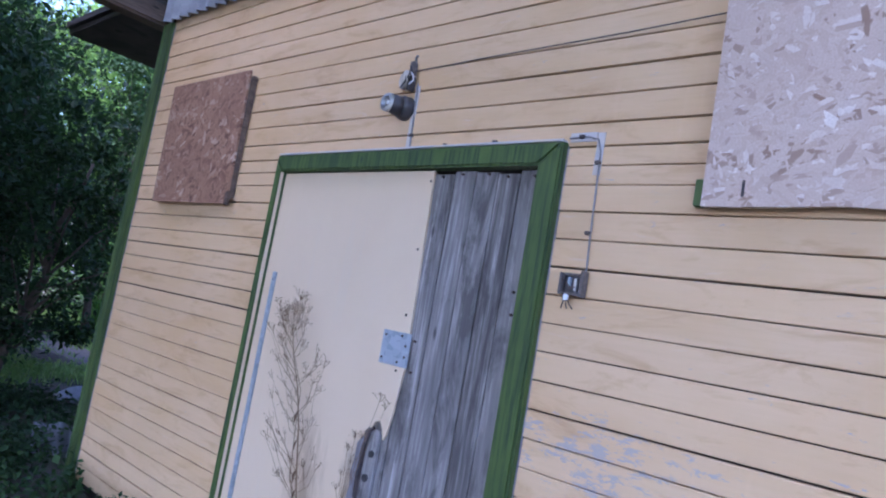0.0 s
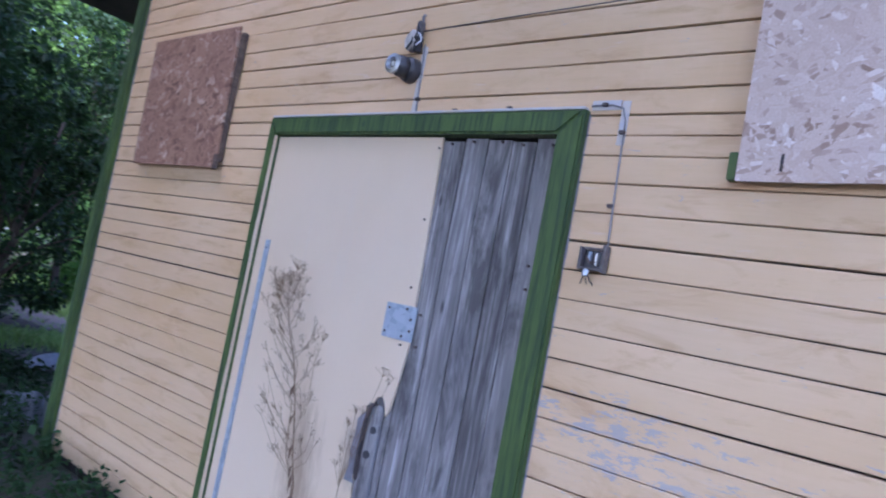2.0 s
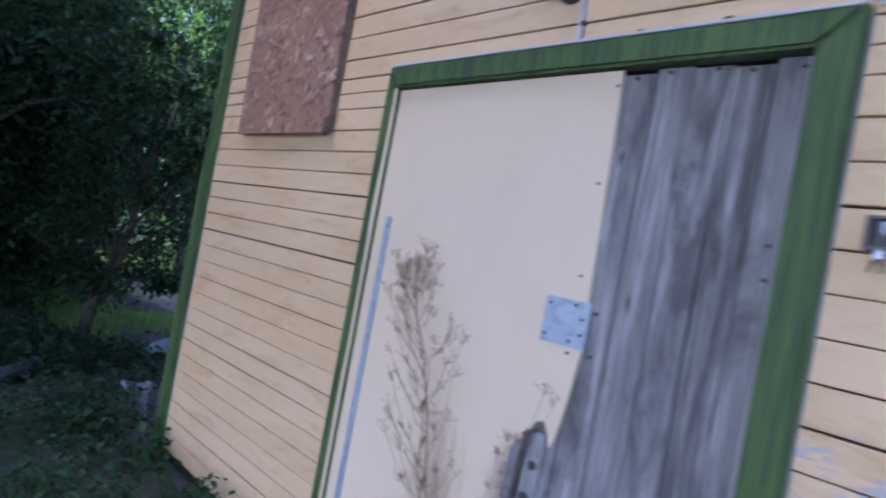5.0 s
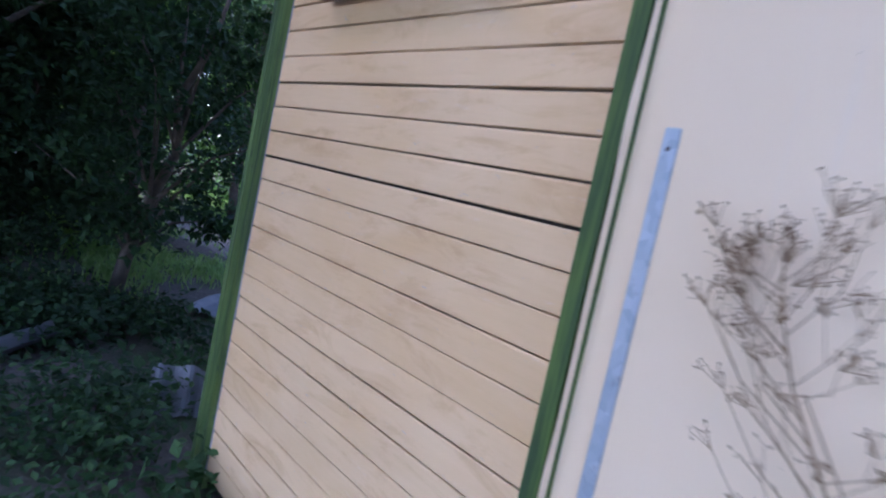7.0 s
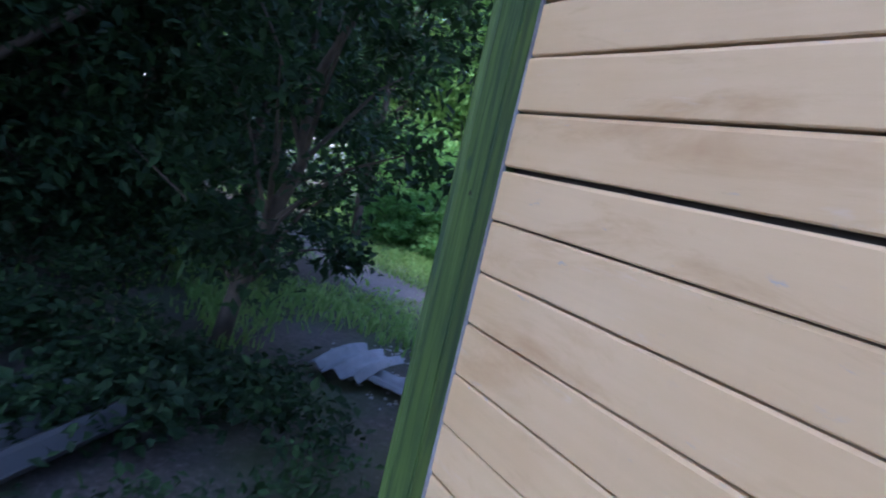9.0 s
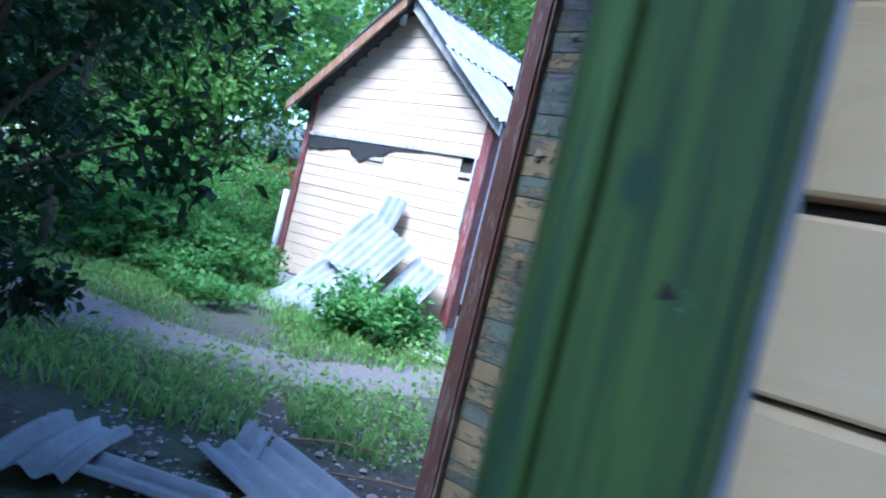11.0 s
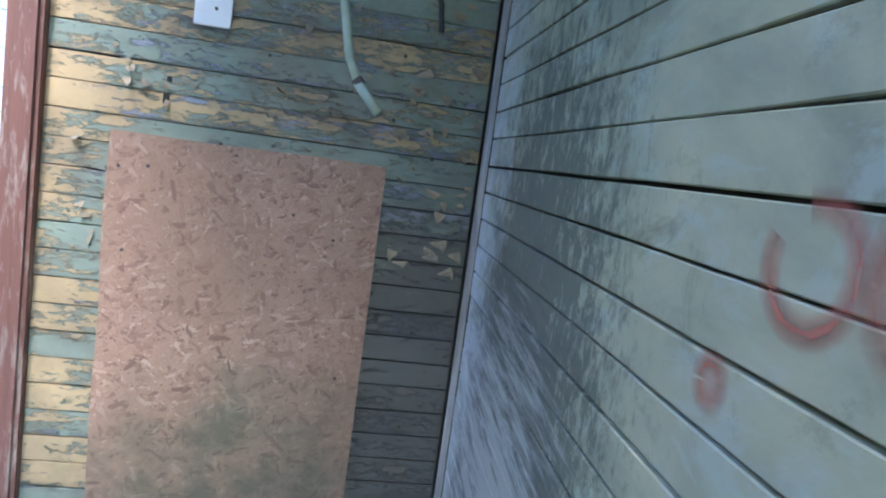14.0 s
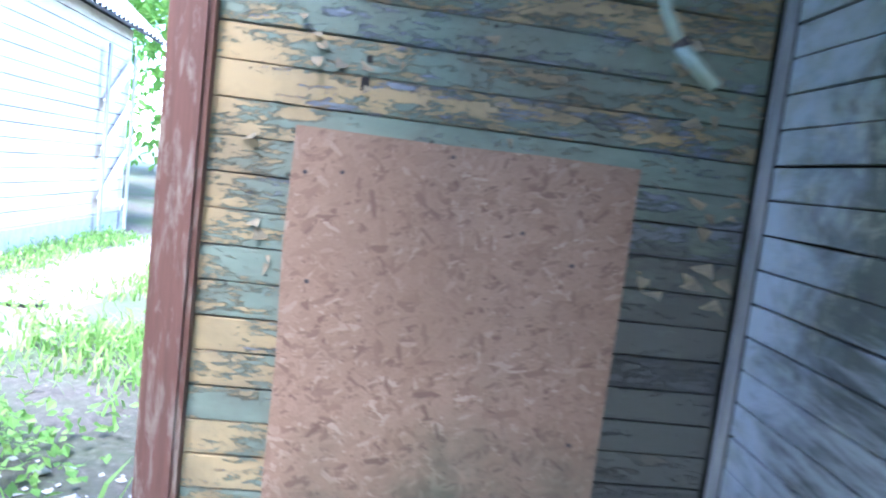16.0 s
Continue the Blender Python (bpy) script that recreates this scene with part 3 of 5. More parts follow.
def corrugated(w, h, amp=0.022, pitch=0.13, per=8, rows=5, bend=0.0, jag=0.0, seed=1):
    """A wavy cement sheet, waves across x, h along y, 6 mm thick, with a chipped end if jag is given."""
    r = random.Random(seed)
    n = max(6, int(w / pitch * per))
    jags = [r.uniform(0, jag) for _ in range(n + 1)]
    for k in range(1, n):
        jags[k] = (jags[k - 1] + jags[k] * 2) / 3
    verts, faces = [], []
    for side_z in (0.0, -0.006):
        for j in range(rows + 1):
            for i in range(n + 1):
                x, v = w * i / n, j / rows
                y = v * (h - jags[i])
                verts.append((x - w / 2, y, amp * math.sin(x / pitch * math.tau) + side_z + bend * math.sin(v * math.pi)))
    m = (n + 1) * (rows + 1)
    for j in range(rows):
        for i in range(n):
            a = j * (n + 1) + i
            faces.append((a, a + 1, a + n + 2, a + n + 1))
            faces.append((m + a, m + a + n + 1, m + a + n + 2, m + a + 1))
    for i in range(n):
        faces.append((i, m + i, m + i + 1, i + 1))
        a = rows * (n + 1) + i
        faces.append((a, a + 1, m + a + 1, m + a))
    for j in range(rows):
        a = j * (n + 1)
        faces.append((a, a + n + 1, m + a + n + 1, m + a))
        a += n
        faces.append((a, m + a, m + a + n + 1, a + n + 1))
    return mesh_of(verts, faces, "corrugated_sheet")


skirt = thing("gable_cladding", "grey corrugated cement cladding above the board wall", "cladding", kind="structure")
sk = corrugated(1.05, 0.75, 0.02, 0.115, rows=2)
for i in range(9):
    ob = place("corrugated_sheet", sk, M_SLATE, skirt)
    ob.matrix_world = pose(-3.85 + i * 1.0, -0.035 - 0.012 * (i % 2), 3.13, 90, 0, 0)

# corner boards
corner = thing("corner_board", "green painted corner boards with cracked glossy paint", "trim", kind="structure")
part("front_board", box(XC - 0.070, XC + 0.006, -0.030, 0.028, 0.03, 3.12, 0.004), M_GREEN, corner)
part("knot", rod([(-4.296, -0.0300, 1.283), (-4.296, -0.0306, 1.283)], 0.0060, 3), M_DARK, corner, "dark three-cornered knot")


def prism(outline, z0, z1, bevel=0.004):
    """An upright bar with the given plan."""
    bm = bmesh.new()
    f = bm.faces.new([bm.verts.new((x, y, z0)) for x, y in outline])
    ex = bmesh.ops.extrude_face_region(bm, geom=[f])
    bmesh.ops.translate(bm, verts=[v for v in ex["geom"] if isinstance(v, bmesh.types.BMVert)], vec=(0, 0, z1 - z0))
    bmesh.ops.recalc_face_normals(bm, faces=bm.faces)
    bmesh.ops.bevel(bm, geom=[e for e in bm.edges if abs(e.verts[0].co.z - e.verts[1].co.z) > 0.1], offset=bevel, segments=3, affect="EDGES")
    return bm


part("corner_bead", prism([(-4.343, -0.022), (-4.350, -0.033), (-4.362, -0.034), (-4.371, -0.026), (-4.372, -0.004), (-4.345, -0.004)], 0.03, 3.11, 0.003), M_GREEN, corner)
part("side_board", box(XS - 0.002, XS + 0.028, 0.000, 0.112, 0.03, 3.11, 0.004), M_DARKWOOD, corner, "dark edge of the corner board")
part("side_batten", box(XS - 0.006, XS + 0.028, 0.115, 0.165, 0.03, 3.11, 0.004), M_BARE, corner, "pale bare batten")
strip = thing("corner_strip", "pale grey cover strip in the porch corner", "trim", kind="structure")
part("cover_strip", box(XS - 0.020, XS - 0.004, YB - 0.03, YB - 0.004, 0.03, 3.2, 0.004), M_BARE, strip)
part("cover_strip", box(XS - 0.010, XS - 0.002, YB - 0.046, YB - 0.032, 0.03, 3.2, 0.003), M_BARE, strip)

# post at the end of the back wall
post = thing("porch_post", "brown-red worn wooden post with flaking paint", "post")
pb = bmesh.new()
box(-5.905, -5.800, YB - 0.05, YB + 0.12, 0.0, 3.25, 0.014, pb)
part("post_front", pb, M_POST, post)

# ---- the boarded doorway ----
door = thing("door_1", "boarded double doorway with green painted frame", "door", kind="structure")


def mitred(x0, x1, z0, z1, w, y0, y1, where):
    """One moulded side of the frame, cut at 45 degrees at the top."""
    if where == "top":
        prof = [(x0, z1), (x1, z1), (x1 - w[1], z0), (x0 + w[0], z0)]
    elif where == "left":
        prof = [(x0, z1), (x0 + w[0], z1 - w[2]), (x0 + w[0], z0), (x0, z0)]
    else:
        prof = [(x1 - w[1], z1 - w[2]), (x1, z1), (x1, z0), (x1 - w[1], z0)]
    bm = bmesh.new()
    f = bm.faces.new([bm.verts.new((x, y1, z)) for x, z in prof])
    up = bmesh.ops.extrude_face_region(bm, geom=[f])
    bmesh.ops.translate(bm, verts=[v for v in up["geom"] if isinstance(v, bmesh.types.BMVert)], vec=(0, y0 - y1, 0))
    bmesh.ops.recalc_face_normals(bm, faces=bm.faces)
    bmesh.ops.bevel(bm, geom=[e for e in bm.edges if all(abs(v.co.y - y0) < 1e-5 for v in e.verts)], offset=0.009, segments=2, affect="EDGES")
    return bm


FW = (0.06, 0.096, 0.078)
for where in ("top", "left", "right"):
    part("frame_" + where, mitred(-2.668, -0.979, 0.12 if where != "top" else DZ1, 2.132, FW, -0.034, 0.026, where), M_GREEN, door)
part("drip_strip", box(-2.66, -0.985, -0.03, 0.02, 2.134, 2.143, 0.002), M_LIME, door)
part("threshold", box(-2.66, -0.985, -0.05, 0.15, 0.04, 0.118, 0.008), M_BEAM, door, "worn timber threshold")

panel = bmesh.new()
outline = [(-2.612, 0.13), (-1.69, 0.13), (-1.695, 0.60), (-1.712, 0.70), (-1.716, 0.80), (-1.704, 0.90), (-1.684, 0.985), (-1.662, 1.022), (-1.636, 1.028), (-1.618, 1.002), (-1.607, 0.962),
           (-1.594, 0.985), (-1.580, 1.06), (-1.566, 1.17), (-1.558, 1.25), (-1.570, 1.60), (-1.586, 2.044), (-2.622, 2.044)]
f = panel.faces.new([panel.verts.new((x, -0.004, z)) for x, z in outline])
ext = bmesh.ops.extrude_face_region(panel, geom=[f])
bmesh.ops.translate(panel, verts=[v for v in ext["geom"] if isinstance(v, bmesh.types.BMVert)], vec=(0, 0.010, 0))
bmesh.ops.recalc_face_normals(panel, faces=panel.faces)
pn = part("cover_panel", panel, M_PANEL, door, "cream painted hardboard panel, chipped at the lock")
xs = [-1.80, -1.695, -1.585, -1.482, -1.374, -1.268, -1.166, -1.088]
for i, (a, b) in enumerate(zip(xs, xs[1:])):
    me = plank_mesh(1.90, b - a - 0.0034, 0.022, 40 + i, 8, 0.0012, 0.0015)
    ob = place("board", me, M_GREYWOOD, door, "weathered silver-grey door board")
    ob.matrix_world = Matrix.Translation((a, 0.008 + 0.002 * (i % 2), 2.043 - 0.006 * (i % 3))) @ Matrix(((0, 0, 1, 0), (0, 1, 0, 0), (-1, 0, 0, 0), (0, 0, 0, 1)))
    # bake the turn into the mesh so that the grain runs along the board
    me.transform(ob.matrix_world)
    ob.matrix_world = Matrix.Identity(4)
part("door_leaf", box(DX0 - 0.01, -1.80, 0.012, 0.04, 0.13, 2.04), M_GREYWOOD, door)

part("stop_strip", box(-1.0905, -1.079, -0.004, 0.02, 0.13, 2.04, 0.003), M_BARE, door, "pale bare stop strip with flaked paint")
lap = bmesh.new()
lr = random.Random(17)
lz = [2.045 - 0.035 * k for k in range(55)]
edge_x = [-2.607 - 0.011 * max(0.0, noise.noise((z * 5.0, 1.7, 0.3))) - 0.014 * max(0.0, noise.noise((z * 1.7, 4.2, 0.0))) for z in lz]
rows_ = [[lap.verts.new((-2.6065, -0.020, z)), lap.verts.new((-2.6065, -0.0375, z)), lap.verts.new((ex_, -0.0368, z + lr.uniform(-0.006, 0.006))), lap.verts.new((ex_, -0.0335, z))] for z, ex_ in zip(lz, edge_x)]
for r0_, r1_ in zip(rows_, rows_[1:]):
    for k in range(3):
        lap.faces.new((r0_[k], r0_[k + 1], r1_[k + 1], r1_[k]))
bmesh.ops.recalc_face_normals(lap, faces=lap.faces)
part("paint_lap", lap, M_PANEL, door, "cream paint lapped unevenly over the jamb")
strip_bm = box(-2.545, -2.513, -0.010, -0.0045, 0.17, 1.548, 0.0015)
zs = thing("metal_strip", "narrow galvanised steel strip nailed on the panel", "strip")
part("strip", strip_bm, M_ZINC, zs)
part("nail", rod([(-2.529, -0.0095, 1.51), (-2.529, -0.013, 1.51)], 0.004), M_IRON, zs)

hasp = thing("hasp_plate", "square galvanised steel plate screwed over the door joint", "plate")
part("plate", box(-1.703, -1.546, -0.0085, -0.0045, 1.252, 1.385, 0.001), M_ZINC, hasp)
for x, z in ((-1.685, 1.365), (-1.595, 1.372), (-1.568, 1.335), (-1.69, 1.275), (-1.60, 1.268), (-1.565, 1.292)):
    part("screw", rod([(x, -0.0085, z), (x, -0.0115, z)], 0.0055, 8), M_IRON, hasp)

lock = thing("door_lock", "rusty iron lock plate with a pull handle on bare wood", "lock")
lp = prism([(-1.690, -0.014), (-1.622, -0.014), (-1.618, 0.006), (-1.694, 0.006)], 0.62, 0.985, 0.004)
for v in lp.verts:
    if v.co.z > 0.9:
        v.co.z += 0.035 * (1 - ((v.co.x + 1.656) / 0.036) ** 2)
part("lock_block", lp, M_GREYWOOD, lock, "bare grey wooden block with rounded top")
part("lock_plate", box(-1.695, -1.676, -0.021, -0.012, 0.70, 0.985, 0.004), M_IRON, lock)
part("hasp_arm", rod([(-1.690, -0.018, 0.72), (-1.688, -0.026, 0.80), (-1.680, -0.028, 0.92), (-1.666, -0.024, 0.985), (-1.648, -0.018, 1.000)], 0.007, 8), M_IRON, lock)
part("keyhole_plate", rod([(-1.640, -0.014, 0.90), (-1.640, -0.019, 0.90)], 0.014, 10), M_BAKELITE, lock)
part("keyhole_plate", rod([(-1.652, -0.014, 0.805), (-1.652, -0.019, 0.805)], 0.016, 10), M_BAKELITE, lock)
smear = thing("bare_patch", "grey bare wood patch scraped round the lock", "patch", kind="structure")
pr = random.Random(3)
ring = [(-1.745 + 0.018 * pr.uniform(-1, 1), z) for z in (0.68, 0.74, 0.80, 0.86, 0.92)] + [(-1.712, 0.955), (-1.698, 0.93), (-1.715, 0.82), (-1.713, 0.70), (-1.70, 0.68)]
sm = bmesh.new()
f = sm.faces.new([sm.verts.new((x, -0.0052, z)) for x, z in ring])
ex = bmesh.ops.extrude_face_region(sm, geom=[f])
bmesh.ops.translate(sm, verts=[v for v in ex["geom"] if isinstance(v, bmesh.types.BMVert)], vec=(0, 0.003, 0))
bmesh.ops.recalc_face_normals(sm, faces=sm.faces)
part("scraped_wood", sm, M_EDGE, smear)

nails = [(-1.60, 1.235), (-1.595, 2.00), (-1.60, 1.72), (-1.60, 1.455), (-1.535, 1.36), (-1.53, 1.24), (-1.11, 1.60), (-1.105, 1.52), (-1.10, 2.02), (-1.54, 2.02), (-1.44, 2.03), (-1.31, 2.03), (-1.22, 2.02)]
for x, z in nails:
    ob = part("nail", rod([(x, 0.009 if x > -1.57 else -0.004, z), (x, -0.004 if x > -1.57 else -0.008, z)], 0.005, 6), M_IRON, door)

# ---- boarded windows ----
def boarded(name, label, x0, x1, z0, z1, m, out, tilt=0.0, trim=None):
    w = thing(name, label, "window", kind="structure")
    fr = 0.07
    part("window_frame", box(x0 + 0.02, x1 - 0.0, -out + 0.013, -0.003, z0 + 0.035, z0 + 0.035 + fr, 0.004), trim or M_GREEN, w)
    part("window_frame", box(x1 - 0.05, x1 - 0.004, -out + 0.013, -0.003, z0 + 0.03, z1 - 0.02, 0.004), M_BEAM, w)
    part("window_frame", box(x0 + 0.025, x0 + 0.09, -out + 0.013, -0.003, z0 + 0.108, z1 - 0.02, 0.004), M_GREEN, w)
    bm = bmesh.new()
    n = 9
    pts = [(x0 + (x1 - x0) * i / n, z0 + RNG.uniform(-0.006, 0.004)) for i in range(n + 1)]
    pts += [(x1 + tilt, z1 + 0.01), (x0 + tilt, z1)]
    fc = bm.faces.new([bm.verts.new((x, -out, z)) for x, z in pts])
    ex = bmesh.ops.extrude_face_region(bm, geom=[fc])
    bmesh.ops.translate(bm, verts=[v for v in ex["geom"] if isinstance(v, bmesh.types.BMVert)], vec=(0, 0.0115, 0))
    bmesh.ops.recalc_face_normals(bm, faces=bm.faces)
    part("cover_board", bm, m, w)
    return w


w1 = boarded("window_1", "small window boarded with reddish strand board", -3.935, -3.055, 1.875, 2.622, M_OSB_RED, 0.046, -0.03, M_BEAM)
part("window_frame", box(-3.075, -3.042, -0.05, -0.033, 1.862, 1.94, 0.003), M_BEAM, w1)
w2 = boarded("window_2", "window boarded with bleached strand board", -0.475, 0.62, 1.915, 2.98, M_OSB, 0.05, 0.0)
part("window_frame", box(-0.505, -0.478, -0.034, -0.003, 1.915, 1.995, 0.003), M_GREEN, w2)
part("staple", box(-0.365, -0.358, -0.056, -0.051, 1.938, 1.985, 0.001), M_IRON, w2)

# ---- lamp, cable and switch ----
lamp = thing("wall_lamp", "bare lamp socket on a black bakelite base, bulb missing", "lamp")
smooth(part("base", rod([(-1.822, 0.0, 2.322), (-1.823, -0.010, 2.322), (-1.825, -0.030, 2.322), (-1.827, -0.034, 2.322)], 0.054, 20, taper=0.9), M_BAKELITE, lamp))
smooth(part("holder", rod([(-1.826, -0.030, 2.322), (-1.838, -0.060, 2.324), (-1.845, -0.078, 2.325)], 0.046, 20, taper=0.86), M_BAKELITE, lamp))
collar = bmesh.new()
for r0_, r1_, ya, yb in ((0.040, 0.040, -0.078, -0.094), (0.040, 0.026, -0.094, -0.098), (0.026, 0.024, -0.098, -0.082)):
    n_ = 20
    ring_a, ring_b = [[collar.verts.new((-1.845 + (y_ + 0.078) * 0.4 + r_ * math.cos(k * math.tau / n_), y_, 2.325 + r_ * math.sin(k * math.tau / n_))) for k in range(n_)] for r_, y_ in ((r0_, ya), (r1_, yb))]
    for k in range(n_):
        collar.faces.new((ring_a[k], ring_a[(k + 1) % n_], ring_b[(k + 1) % n_], ring_b[k]))
bmesh.ops.recalc_face_normals(collar, faces=collar.faces)
smooth(part("socket_collar", collar, M_NICKEL, lamp, "dull metal socket collar"))
part("socket_mouth", rod([(-1.848, -0.080, 2.325), (-1.8485, -0.084, 2.325)], 0.0245, 14), M_GREYBOX, lamp)
part("socket_contact", rod([(-1.850, -0.084, 2.325), (-1.852, -0.091, 2.325)], 0.009, 10), M_WHITE, lamp)
jb = thing("junction_box", "round pale junction box with a dangling wire loop", "junction box")
smooth(part("body", rod([(-1.838, 0.0, 2.448), (-1.840, -0.026, 2.448), (-1.842, -0.030, 2.448)], 0.044, 18, taper=0.95), M_PALEDISC, jb))
part("clamp", box(-1.818, -1.796, -0.034, -0.002, 2.462, 2.525, 0.004), M_RUSTBOX, jb)
part("clamp", box(-1.812, -1.790, -0.040, -0.002, 2.395, 2.458, 0.004), M_BAKELITE, jb)
part("cable_stub", rod([(-1.805, -0.012, 2.520), (-1.80, -0.020, 2.545), (-1.79, -0.022, 2.550)], 0.006, 6), M_CABLE, jb)
part("white_wire", rod([(-1.795, -0.040, 2.47), (-1.770, -0.050, 2.455), (-1.765, -0.045, 2.43), (-1.790, -0.045, 2.415)], 0.0035, 6), M_WHITEPIPE, jb)
part("wire_loop", rod([(-1.825, -0.02, 2.50), (-1.79, -0.05, 2.49), (-1.772, -0.045, 2.455), (-1.785, -0.03, 2.425), (-1.80, -0.05, 2.445), (-1.795, -0.04, 2.475)], 0.004, 6), M_WIRE, jb)
part("wire_loop", rod([(-1.83, -0.03, 2.47), (-1.81, -0.05, 2.43), (-1.835, -0.05, 2.40)], 0.004, 6), M_WIRE, jb)
wire = thing("overhead_wire", "thin wire strung along the board wall", "wire")
part("wire_strand", rod([(-1.80, -0.012, 2.485), (-1.4, -0.02, 2.492), (-0.8, -0.02, 2.502), (0.0, -0.02, 2.53), (1.5, -0.012, 2.60)], 0.0025, 6), M_WIRE, wire)
cable = thing("switch_cable", "overpainted cable run with clips beside the doorway", "cable")
pts = [(-1.775, -0.006, 2.43), (-1.765, -0.006, 2.30), (-1.755, -0.006, 2.145)]
part("cable_run", rod(pts, 0.0036, 6), M_CABLE, cable)
pts = [(-0.975, -0.006, 2.150), (-0.90, -0.006, 2.152), (-0.862, -0.006, 2.140), (-0.848, -0.006, 2.10), (-0.843, -0.006, 1.95), (-0.838, -0.006, 1.80), (-0.832, -0.006, 1.685)]
part("cable_run", rod(pts, 0.0034, 6), M_CABLE, cable)
for x, z in ((-1.757, 2.20), (-0.925, 2.152), (-0.851, 2.06), (-0.847, 1.822), (-1.30, 2.150), (-1.55, 2.148)):
    part("clip", box(x - 0.010, x + 0.010, -0.016, -0.001, z - 0.006, z + 0.006, 0.002), M_IRON, cable)
primer = thing("paint_band", "bluish band of bare undercoat beside cable and trim", "paint", kind="structure")
part("band", box(-1.785, -1.760, -0.0028, 0.004, 2.145, 2.42), M_LIME, primer)
part("band", box(-0.973, -0.872, -0.0028, 0.004, 2.137, 2.168), M_LIME, primer)
part("band", box(-0.868, -0.842, -0.0028, 0.004, 2.02, 2.165), M_LIME, primer)
part("band", box(XC + 0.0065, XC + 0.0115, -0.0026, 0.004, 0.06, 3.1), M_EDGE, primer)
part("band", box(-0.9785, -0.974, -0.0026, 0.004, 0.2, 2.12), M_EDGE, primer)
switch = thing("light_switch", "broken grey rotary switch box hanging open", "switch")
swb = box(-0.912, -0.904, -0.034, -0.002, 1.612, 1.684, 0.0015)
box(-0.834, -0.822, -0.036, -0.002, 1.608, 1.694, 0.002, bm=swb)
box(-0.904, -0.834, -0.034, -0.002, 1.612, 1.620, 0.0015, bm=swb)
box(-0.904, -0.834, -0.022, -0.002, 1.678, 1.685, 0.0015, bm=swb)
part("housing", swb, M_RUSTBOX, switch)
part("back_plate", box(-0.903, -0.835, -0.008, -0.003, 1.621, 1.677), M_BAKELITE, switch)
part("contact", box(-0.884, -0.876, -0.026, -0.008, 1.640, 1.672, 0.002), M_ZINC, switch)
part("contact", box(-0.858, -0.848, -0.030, -0.008, 1.628, 1.668, 0.002), M_NICKEL, switch)
part("bridge", rod([(-0.890, -0.022, 1.655), (-0.870, -0.030, 1.634), (-0.850, -0.026, 1.640)], 0.004, 6), M_IRON, switch)
part("knob", rod([(-0.880, -0.024, 1.612), (-0.882, -0.028, 1.602), (-0.880, -0.028, 1.594)], 0.011, 10), M_NICKEL, switch)
for dx in (-0.014, 0.0, 0.013):
    part("loose_wire", rod([(-0.880 + dx * 0.4, -0.026, 1.598), (-0.878 + dx, -0.024, 1.580), (-0.876 + 1.6 * dx, -0.018, 1.568)], 0.002, 5), M_WIRE, switch)

# ---- dry weed in front of the panel ----
weed = thing("dry_weed", "tall dry brown weed with airy umbels of tiny seeds", "plant", (-1.93, -0.09, 0))
wr = random.Random(11)
seeds_v, seeds_f = [], []
STEM = [Vector(p) for p in ((-1.91, -0.10, 0.0), (-1.93, -0.09, 0.30), (-1.95, -0.075, 0.59), (-2.00, -0.065, 0.70), (-2.065, -0.055, 0.91), (-2.125, -0.05, 1.055), (-2.215, -0.04, 1.19), (-2.26, -0.035, 1.295), (-2.275, -0.03, 1.36))]


def along(pts, t):
    k = min(len(pts) - 2, int(t * (len(pts) - 1)))
    return pts[k].lerp(pts[k + 1], t * (len(pts) - 1) - k)


def seed_head(p, r):
    b = len(seeds_v)
    seeds_v.extend([(p.x + dx * r, p.y + dy * r, p.z + dz * r) for dx, dy, dz in ((1, 0, 0), (-1, 0, 0), (0, 1, 0), (0, -1, 0), (0, 0, 1.3), (0, 0, -1.3))])
    seeds_f.extend([(b + i, b + j, b + k) for i, j, k in ((0, 2, 4), (2, 1, 4), (1, 3, 4), (3, 0, 4), (2, 0, 5), (1, 2, 5), (3, 1, 5), (0, 3, 5))])


def umbel(bm, p, way, size, rays):
    """Fine rays that spread from one point, each with a few seeds at its end."""
    for _ in range(rays):
        d = (way + Vector((wr.uniform(-0.9, 0.9), wr.uniform(-0.5, 0.4), wr.uniform(-0.5, 0.7)))).normalized()
        e = p + d * size * wr.uniform(0.5, 1.1)
        e.y = min(e.y, -0.013)
        rod([p, e], 0.0007, 3, bm, 1.0, False)
        for _ in range(wr.randint(1, 2)):
            q = e + Vector((wr.uniform(-1, 1), wr.uniform(-0.6, 0.2), wr.uniform(-0.6, 1))) * 0.014
            q.y = min(q.y, -0.012)
            rod([e, q], 0.0005, 3, bm, 1.0, False)
            seed_head(q, wr.uniform(0.0012, 0.0027))


stalk = rod(STEM, 0.0042, 6, taper=0.35)
rod([p + Vector((0.035 * math.sin(i * 1.4 + 0.4), -0.008, 0)) for i, p in enumerate(STEM[:7])], 0.0028, 5, stalk, 0.5)
umbel(stalk, STEM[-1], Vector((0.1, 0, 1)), 0.05, 12)
umbel(stalk, STEM[-1] + Vector((0.02, 0, -0.03)), Vector((0.8, 0, 0.6)), 0.07, 10)
